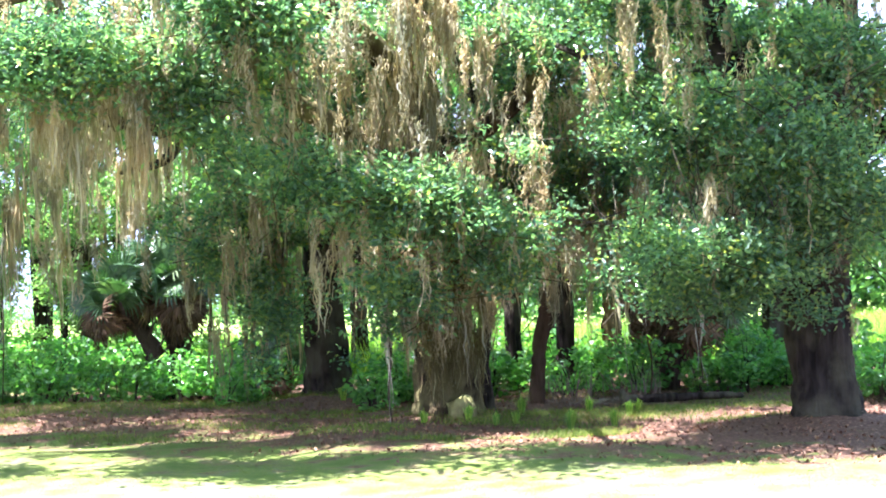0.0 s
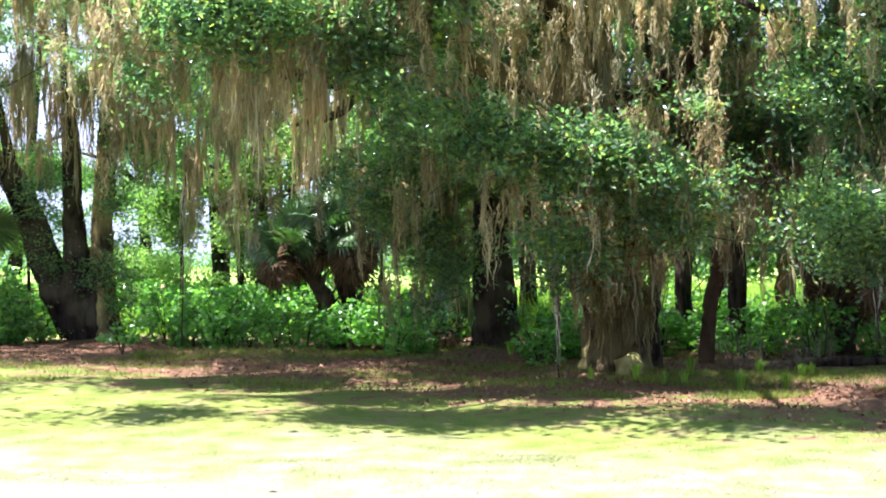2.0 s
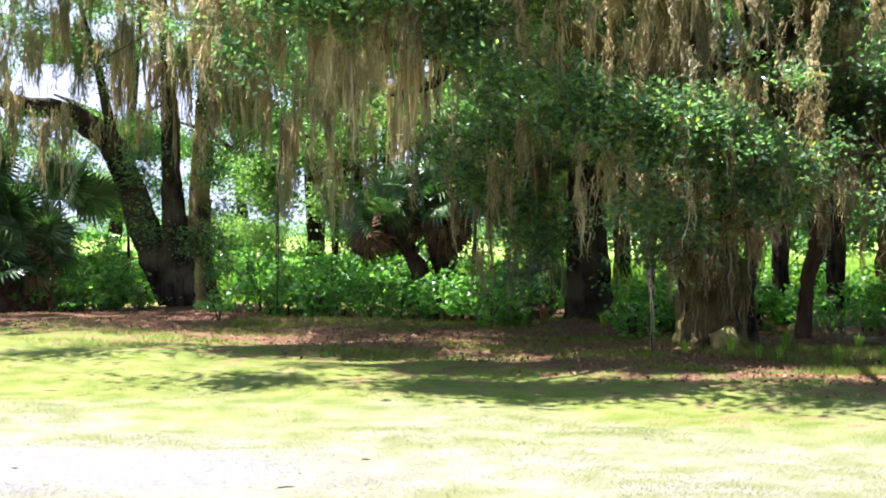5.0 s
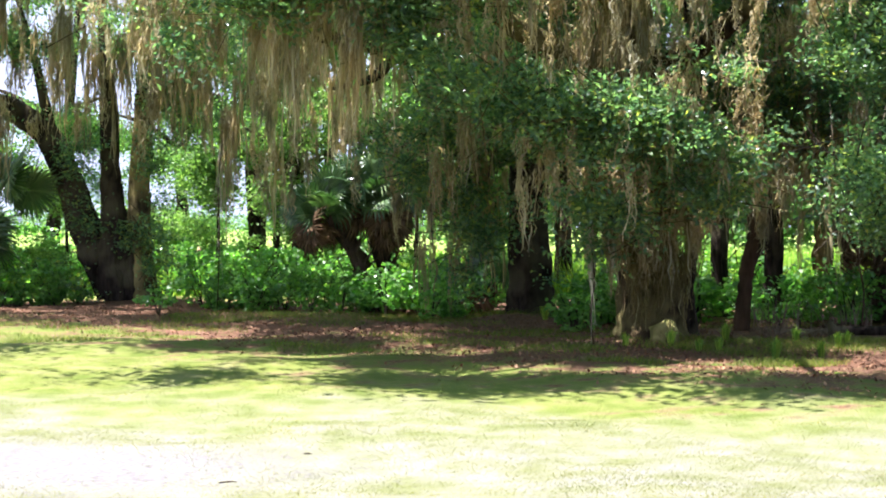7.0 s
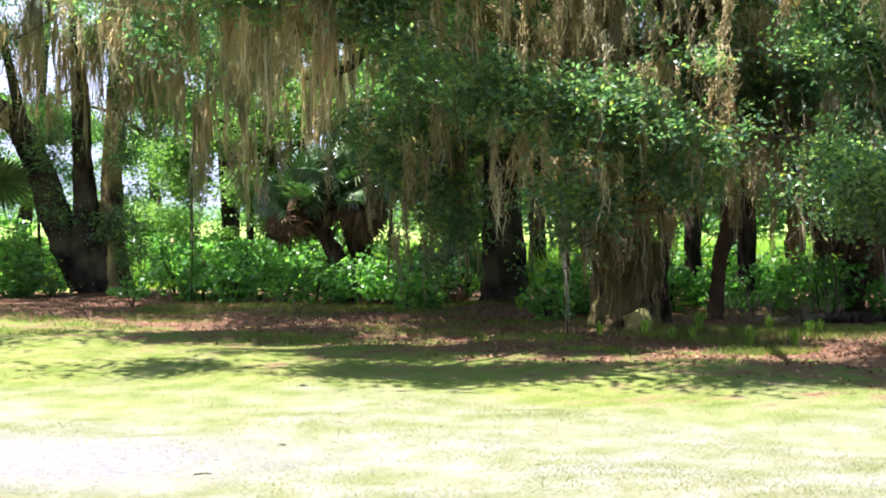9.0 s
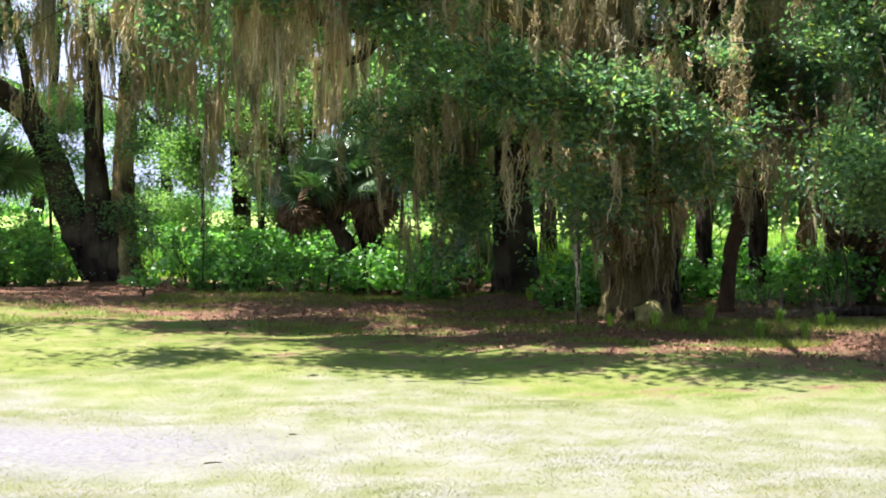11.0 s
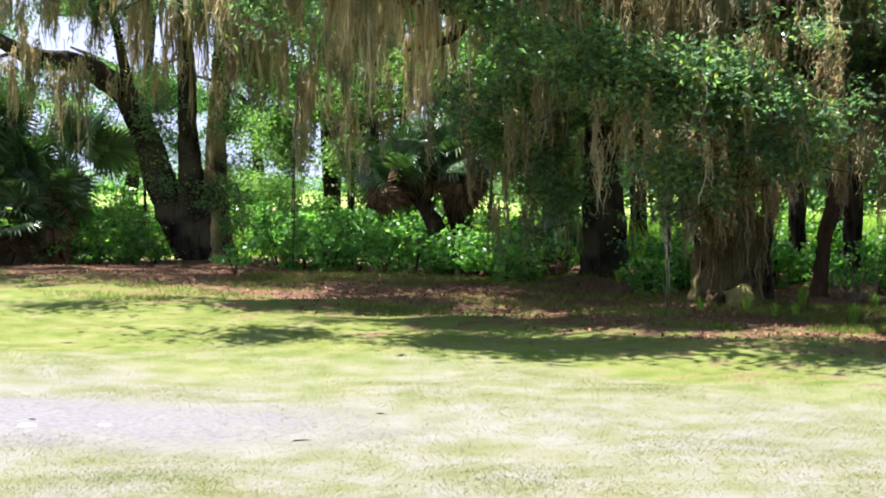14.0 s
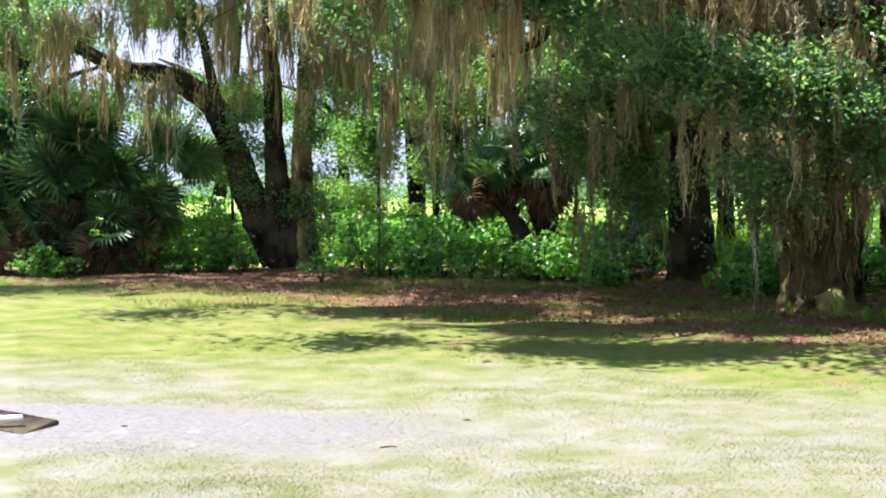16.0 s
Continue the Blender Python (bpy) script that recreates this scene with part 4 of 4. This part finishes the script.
DRAPES_BACK = ((-3.27, 25, 4.03, 0.3, 1.2), (-0.42, 24, 3.07, 0.38, 1.63), (0.01, 24, 2.59, 0.42, 1.73), (0.53, 23.8, 3.06, 0.42, 2.1), (0.88, 24.2, 2.31, 0.39, 1.84),
    (0.26, 25, 1.43, 0.4, 1.4), (-0.35, 25.2, 1.33, 0.36, 1.31), (1.88, 24, 2.97, 0.38, 1.34))
DRAPES_FAR = ((-7.67, 27.5, 5.36, 0.66, 1.41), (-7.18, 27.5, 5.58, 0.55, 1.42), (-6.85, 28.6, 5.17, 0.63, 2.49), (-6.41, 28.4, 5.49, 0.45, 2.26), (-5.98, 28.5, 5.61, 0.57, 2.15),
    (-5.61, 28.3, 5.14, 0.45, 1.58), (-4.97, 28.2, 4.9, 0.34, 2.13), (-4.25, 27.5, 3.83, 0.29, 2.4), (-4.33, 27, 5.3, 0.39, 1.51), (-3.66, 26, 4.54, 0.42, 1.76),
    (-11.31, 26.5, 4.79, 0.53, 2.19), (-10.8, 26.5, 5.11, 0.53, 1.86), (-10.29, 26.5, 4.99, 0.47, 2.07), (-9.9, 26.8, 4.14, 0.43, 1.54), (-9.54, 27.4, 4.3, 0.5, 1.91),
    (-9.13, 27.4, 3.85, 0.5, 1.69), (-8.62, 27.6, 3.97, 0.44, 2.03), (-9.6, 26.5, 5.2, 0.53, 1.41), (-8.93, 26.5, 5.4, 0.53, 1.3), (-7.56, 28, 4.9, 0.45, 1.93),
    (-5.07, 26.5, 4.9, 0.42, 2.03), (-4.53, 26.5, 4.47, 0.42, 1.92), (-4.1, 26.5, 3.72, 0.32, 1.92))
for rows, thick in ((DRAPES_NEAR, 0.007), (DRAPES_TRUNK, 0.007), (DRAPES_MID, 0.008), (DRAPES_BACK, 0.009), (DRAPES_FAR, 0.01)):
    for k, (x, y, top, width, length) in enumerate(rows):
        spanish_moss(x, y, top, width, length * (0.85 if 17.3 <= y < 20 and top < 2.6 else 1.15), int((26 + 30 * width + 18 * length) * (0.9 if y < 17.3 else 0.6 if y < 20 else 0.42)), int(r.integers(1e6)), thick=thick)


# small wisps through the near boughs, past counting
pieces = []
for x0, x1, y0, y1, z0, z1, count in ((-4.2, 1.4, 16.0, 17.2, 4.0, 5.3, 90), (0.9, 4.3, 17.2, 18.6, 2.0, 5.4, 130), (4.2, 8.0, 14.2, 15.6, 2.2, 5.0, 70), (4.0, 9.0, 20.4, 21.8, 2.6, 5.8, 160), (-3.4, 3.4, 23.6, 25.0, 2.4, 6.4, 160), (-13.5, -4.4, 28.0, 29.6, 3.6, 8.0, 200)):
    for k in range(count):
        pieces.append(strands(r.uniform(x0, x1), r.uniform(y0, y1), r.uniform(z0, z1), r.uniform(0.015, 0.04), r.uniform(0.2, 0.8), 18, r, 0.006 if y0 < 20 else 0.009))
V, F = join(*pieces)
tagged(new("moss_wisps", fast_mesh("moss_wisps", V, F, MOSS)), "wisps of grey moss caught in the leaves", "moss", kind="stuff")


# ---- shrubs ----
def shrub(x, y, height, width, seed, leaf=BUSH_LEAF, size=0.11):
    r = np.random.default_rng(seed)
    ob = thing("shrub", x, y, 0, "leafy bright green shrub at the wood's edge", "shrub", "undergrowth shrubs")
    for k in range(4):
        a, q = r.uniform(0, 6.28), r.uniform(0.2, 1) * width
        V, F = tube([(0, 0, -0.05), (q * 0.4 * math.cos(a), q * 0.4 * math.sin(a), height * 0.5), (q * math.cos(a), q * math.sin(a), height * 0.9)], [0.014, 0.01, 0.005], 4, 0, k, steps=3)
        part("stalk", fast_mesh("stalk", V, F, BARK), ob)
    n = int(260 * width * height / 0.4)
    d = unit(r.normal(size=(n, 3)))
    c = d * r.uniform(0.25, 1, (n, 1)) ** 0.5 * (width, width, height * 0.5) + (0, 0, height * 0.52)
    c += 0.08 * np.sin(c * 9 + seed)
    c[:, 2] = np.maximum(c[:, 2], 0.04)
    V, F = blades(c, size, r, up=1.0, ratio=0.8, corners=6)
    part("leaves", fast_mesh("leaves", V, F, leaf), ob)


r = np.random.default_rng(9)
for x0, x1, y0, y1, h0, h1, count in ((-5.7, 1.0, 26.2, 28.6, 0.55, 1.0, 34), (-14, -7.6, 28.6, 30.8, 0.5, 0.9, 24), (-11.9, -10.2, 27.0, 27.5, 0.5, 0.6, 6), (3.9, 11, 22.2, 26.5, 0.7, 1.3, 40), (1.9, 3.9, 22.5, 25.5, 0.5, 1.1, 12), (-6.2, 2, 30, 32.5, 0.8, 1.3, 14), (-16, -2, 34, 46, 0.9, 1.6, 26), (8.5, 11, 18.5, 21, 0.5, 0.9, 8), (1.7, 2.3, 21.6, 22.6, 0.5, 0.8, 4), (-0.6, 1.0, 24.8, 25.6, 0.35, 0.6, 6)):
    for k in range(count):
        h = h0 * 0.7 + (h1 * 1.15 - h0 * 0.7) * r.uniform() ** 1.6
        shrub(r.uniform(x0, x1), r.uniform(y0, y1), h, h * r.uniform(0.5, 0.8), int(r.integers(1e6)))


# ---- grass, weeds and litter ----
def grass(name, label, n, area, length, width, mat, seed, keep=None, lean=0.5):
    """Single blades, thickest near the camera; area = (x per metre of distance, y0, y1)."""
    r = np.random.default_rng(seed)
    y = area[1] + (area[2] - area[1]) * r.uniform(0, 1, n) ** 1.5
    x = r.uniform(-1, 1, n) * area[0] * y + 0.02 * y
    tuft = np.sin(x * 2.3 + 1.7 * np.sin(y * 1.3)) * np.sin(y * 3.1 + x * 0.9) + r.normal(0, 0.7, n)
    ok = tuft > (-9 if length < 0.03 else -0.6)
    if keep is not None:
        ok &= keep(x, y, r)
    x, y = x[ok], y[ok]
    n = len(x)
    L = length * r.uniform(0.4, 1.3, n)
    a = r.uniform(0, 6.28, n)
    base = ground_height(x, y)
    tip = np.stack([x + L * lean * r.normal(size=n), y + L * lean * r.normal(size=n), base + L], -1)
    s = np.stack([np.cos(a), np.sin(a), 0 * a], -1) * width / 2
    b = np.stack([x, y, base - 0.012], -1)
    V = np.stack([b - s, b + s, tip], 1).reshape(-1, 3)
    ob = new(name, fast_mesh(name, V, np.arange(3 * n).reshape(n, 3), mat))
    tagged(ob, label, "grass", kind="stuff")


def off_sand(x, y, r):
    q = ((x + 3.9) * 0.34) ** 2 + ((y - 9.5) * 0.95) ** 2
    return (q > 0.8 + 0.4 * r.normal(size=len(x))) & (y + 0.85 * x < 17.4 + 1.6 * r.normal(size=len(x)))


grass("lawn_grass", "short sunburnt lawn grass", 260000, (0.45, 6.2, 18), 0.014, 0.006, GRASS, 91, off_sand, 2.4)
grass("meadow", "tall bright meadow grass and weeds beyond the trees", 60000, (0.5, 33, 75), 0.75, 0.035, TALL_GRASS, 92, None, 0.3)


def green_patch(x, y, r):
    return (((x - 4.4) / 1.9) ** 2 + ((y - 18.9) / 1.1) ** 2 < 0.6 + 0.5 * r.normal(size=len(x))) | ((np.sin(x * 1.7 + 2.0 * np.sin(y * 0.9)) * np.sin(y * 2.3 + 0.8 * x) < -0.25) & (y > 17.5 - 0.4 * x) & (y < 25) & (r.uniform(size=len(x)) < 0.4)) | ((x < 3) & (x > -5) & (y > 24.6 + 0.5 * np.sin(x * 2)) & (y < 26.4))


grass("woodland_grass", "low fresh grass in the shade under the oaks", 320000, (0.42, 16.5, 27), 0.075, 0.009, SHADE_GRASS, 93, green_patch, 0.6)


def tuft(x, y, h, seed):
    r = np.random.default_rng(seed)
    n = 110
    a, q = r.uniform(0, 6.28, n), r.uniform(0.1, 1, n)
    d = np.stack([np.cos(a), np.sin(a), 0 * a], -1)
    s = np.stack([-np.sin(a), np.cos(a), 0 * a], -1) * 0.0045
    L = h * r.uniform(0.5, 1.1, (n, 1))
    b, m, t = d * 0.04 * q[:, None], d * 0.35 * L * q[:, None], d * 0.85 * L * q[:, None]
    z = np.array([0, 0, 1.0])
    V = np.stack([b - s, b + s, m + s + z * L * 0.7, m - s + z * L * 0.7, t + z * L * (1 - 0.45 * q[:, None])], 1).reshape(-1, 3)
    i = np.arange(n)[:, None] * 5
    F = np.concatenate([i + np.array([[0, 1, 2, 3]]), i + np.array([[3, 2, 4, 4]])])[:n]
    F2 = i + np.array([[3, 2, 4]])
    me = bpy.data.meshes.new("weed_tuft")
    me.from_pydata(V.tolist(), [], F.tolist() + F2.tolist())
    me.materials.append(TALL_GRASS)
    ob = new("weed_tuft", me)
    ob.location = (x, y, float(ground_height(x, y)))
    tagged(ob, "fresh green tuft of weeds in the litter", "weed", "weed tufts")


r = np.random.default_rng(17)
for x, y, h in ((4.15, 17.6, 0.3), (4.75, 17.7, 0.26), (4.3, 18.2, 0.24), (3.6, 18.4, 0.2), (5.2, 18.6, 0.24), (2.4, 18.6, 0.2), (1.75, 24.2, 0.3), (3.05, 18.9, 0.26), (3.9, 19.5, 0.3), (4.9, 19.6, 0.25), (5.5, 19.2, 0.2), (3.3, 18.2, 0.2)):
    tuft(x, y, h, int(r.integers(1e6)))

n = 46000
y = r.uniform(12.5, 29, n)
x = r.uniform(-0.48, 0.5, n) * y
bare = np.sin(x * 1.7 + 2.0 * np.sin(y * 0.9)) * np.sin(y * 2.3 + 0.8 * x) + r.normal(0, 0.35, n)
ok = ((y + 0.85 * x + r.normal(0, 1.1, n)) > 17.6) & (bare > -0.3)
c = np.stack([x, y, ground_height(x, y) + r.uniform(0.004, 0.02, n)], -1)[ok]
V, F = blades(c, 0.06, r, up=7, ratio=0.5, fold=0.06)
tagged(new("leaf_litter", fast_mesh("leaf_litter", V, F, LITTER)), "reddish brown fallen oak leaves under the trees", "leaf litter", kind="stuff")


# ---- the board, pipe and rubble on the sand ----
def box(sx, sy, sz, bevel):
    bm = bmesh.new()
    bmesh.ops.create_cube(bm, size=1)
    bmesh.ops.scale(bm, vec=(sx, sy, sz), verts=bm.verts)
    bmesh.ops.bevel(bm, geom=bm.edges[:], offset=bevel, segments=2, affect="EDGES")
    return bm


PLASTIC, _, pb = material("white_plastic", 0.4, 0.5)
pb.inputs["Base Color"].default_value = (0.72, 0.74, 0.72, 1)
lid = thing("wooden_board", -4.1, 9.3, 0.05, "weathered dark brown board lying on bare sand", "board")
bm = box(0.7, 0.34, 0.035, 0.008)
me = bpy.data.meshes.new("plank")
bm.to_mesh(me)
me.materials.append(BARK)
part("plank", me, lid).rotation_euler = (radians(9), radians(3), radians(-24))
pipe = thing("plastic_pipe", -4.0, 9.16, 0.11, "white plastic pipe resting across the board", "pipe")
V, F = tube([(-4.6, 9.1, 0.07), (-4.2, 9.14, 0.095), (-3.92, 9.17, 0.11)], [0.02, 0.02, 0.02], 10, 0, 3, steps=4)
part("tube", fast_mesh("tube", local(V, pipe), F, PLASTIC, True), pipe)
RAG, _, rb = material("white_scrap", 0.7, 0.3)
rb.inputs["Base Color"].default_value = (0.7, 0.72, 0.7, 1)
r = np.random.default_rng(33)
for x, y, s in ((-3.2, 9.12, 0.11), (-3.42, 9.3, 0.06), (-2.75, 9.25, 0.04)):
    # crumpled sheet of thin plastic
    g = np.linspace(-1, 1, 7)
    X, Y = np.meshgrid(g, g)
    Z = 0.25 + 0.35 * r.uniform(0, 1, X.shape) * (1 - 0.5 * np.hypot(X, Y))
    V = np.stack([X + r.normal(0, 0.1, X.shape), Y * 0.6 + r.normal(0, 0.1, X.shape), Z - 0.25], -1).reshape(-1, 3) * s
    i, j = np.meshgrid(np.arange(6), np.arange(6), indexing="ij")
    F = np.stack([i * 7 + j, i * 7 + j + 1, (i + 1) * 7 + j + 1, (i + 1) * 7 + j], -1).reshape(-1, 4)
    ob = new("plastic_scrap", fast_mesh("plastic_scrap", V, F, RAG, True))
    ob.location = (x, y, 0.012)
    tagged(ob, "crumpled scrap of white plastic on the sand", "litter", "plastic scraps")
for k in range(5):
    a, x, y = r.uniform(-0.5, 0.5), r.uniform(-4.6, -0.6), r.uniform(8.9, 10.3)
    L = r.uniform(0.05, 0.16)
    V, F = tube([(0, 0, 0), (L * 0.5, L * 0.7 * a, 0.003), (L, L * a, 0.001)], [0.004, 0.005, 0.002], 5, 0.2, k, steps=3)
    ob = new("twig", fast_mesh("twig", V, F, SNAG_WOOD, True))
    ob.location = (x, y, float(ground_height(x, y)) + 0.004)
    tagged(ob, "short dry twig lying on bare sand", "twig", "fallen twigs")


# ---- the burl at the mossy oak's foot ----
def rounded_lump(name, x, y, z, rx, ry, rz, mat, seed, label, category):
    bm = bmesh.new()
    bmesh.ops.create_icosphere(bm, subdivisions=3, radius=1)
    for v in bm.verts:
        n = noise.noise(v.co * 1.7 + Vector((seed, 0, 0))) * 0.45 + noise.noise(v.co * 4.5 + Vector((0, seed, 0))) * 0.22
        v.co = v.co * (1 + n)
        v.co = Vector((v.co.x * rx, v.co.y * ry, v.co.z * rz))
    for f in bm.faces:
        f.smooth = True
    me = bpy.data.meshes.new(name)
    bm.to_mesh(me)
    me.materials.append(mat)
    ob = new(name, me)
    ob.location = (x, y, z)
    return tagged(ob, label, category)


LICHEN = bark_material("lichen_crust", (0.05, 0.042, 0.018), (0.3, 0.26, 0.1), (0.36, 0.34, 0.11), 0.6)
rounded_lump("tree_stump", 3.02, 19.3, 0.14, 0.22, 0.18, 0.2, LICHEN, 3, "low rounded stump crusted with yellow lichen", "stump")


# ---- dry stalks at the shrubs' edge ----
r = np.random.default_rng(44)
pieces = []
for k in range(60):
    x, y, h = r.uniform(4.8, 6.6), r.uniform(21.0, 22.2), r.uniform(0.2, 0.55)
    a, b = r.normal(0, 0.12, 2)
    pieces.append(tube([(x, y, -0.02), (x + a * 0.4, y + b * 0.4, h * 0.5), (x + a, y + b, h)], [0.009, 0.007, 0.003], 4, 0.1, k, steps=3))
for k in range(30):
    x, y, L = r.uniform(5.0, 6.2), r.uniform(20.6, 21.2), r.uniform(0.2, 0.6)
    a = r.uniform(-0.5, 0.5)
    pieces.append(tube([(x, y, 0.03), (x + L * 0.5, y + a * L * 0.5, 0.1), (x + L, y + a * L, 0.05)], [0.008, 0.007, 0.003], 4, 0.1, k, steps=3))
V, F = join(*pieces)
STALK = bark_material("dry_stalk", (0.08, 0.058, 0.038), (0.19, 0.145, 0.1), (0.22, 0.17, 0.12), 0.3)
tagged(new("dry_weed_stalks", fast_mesh("dry_weed_stalks", V, F, STALK)), "pale dry weed stalks and twigs before the shrubs", "dry weeds", kind="stuff")
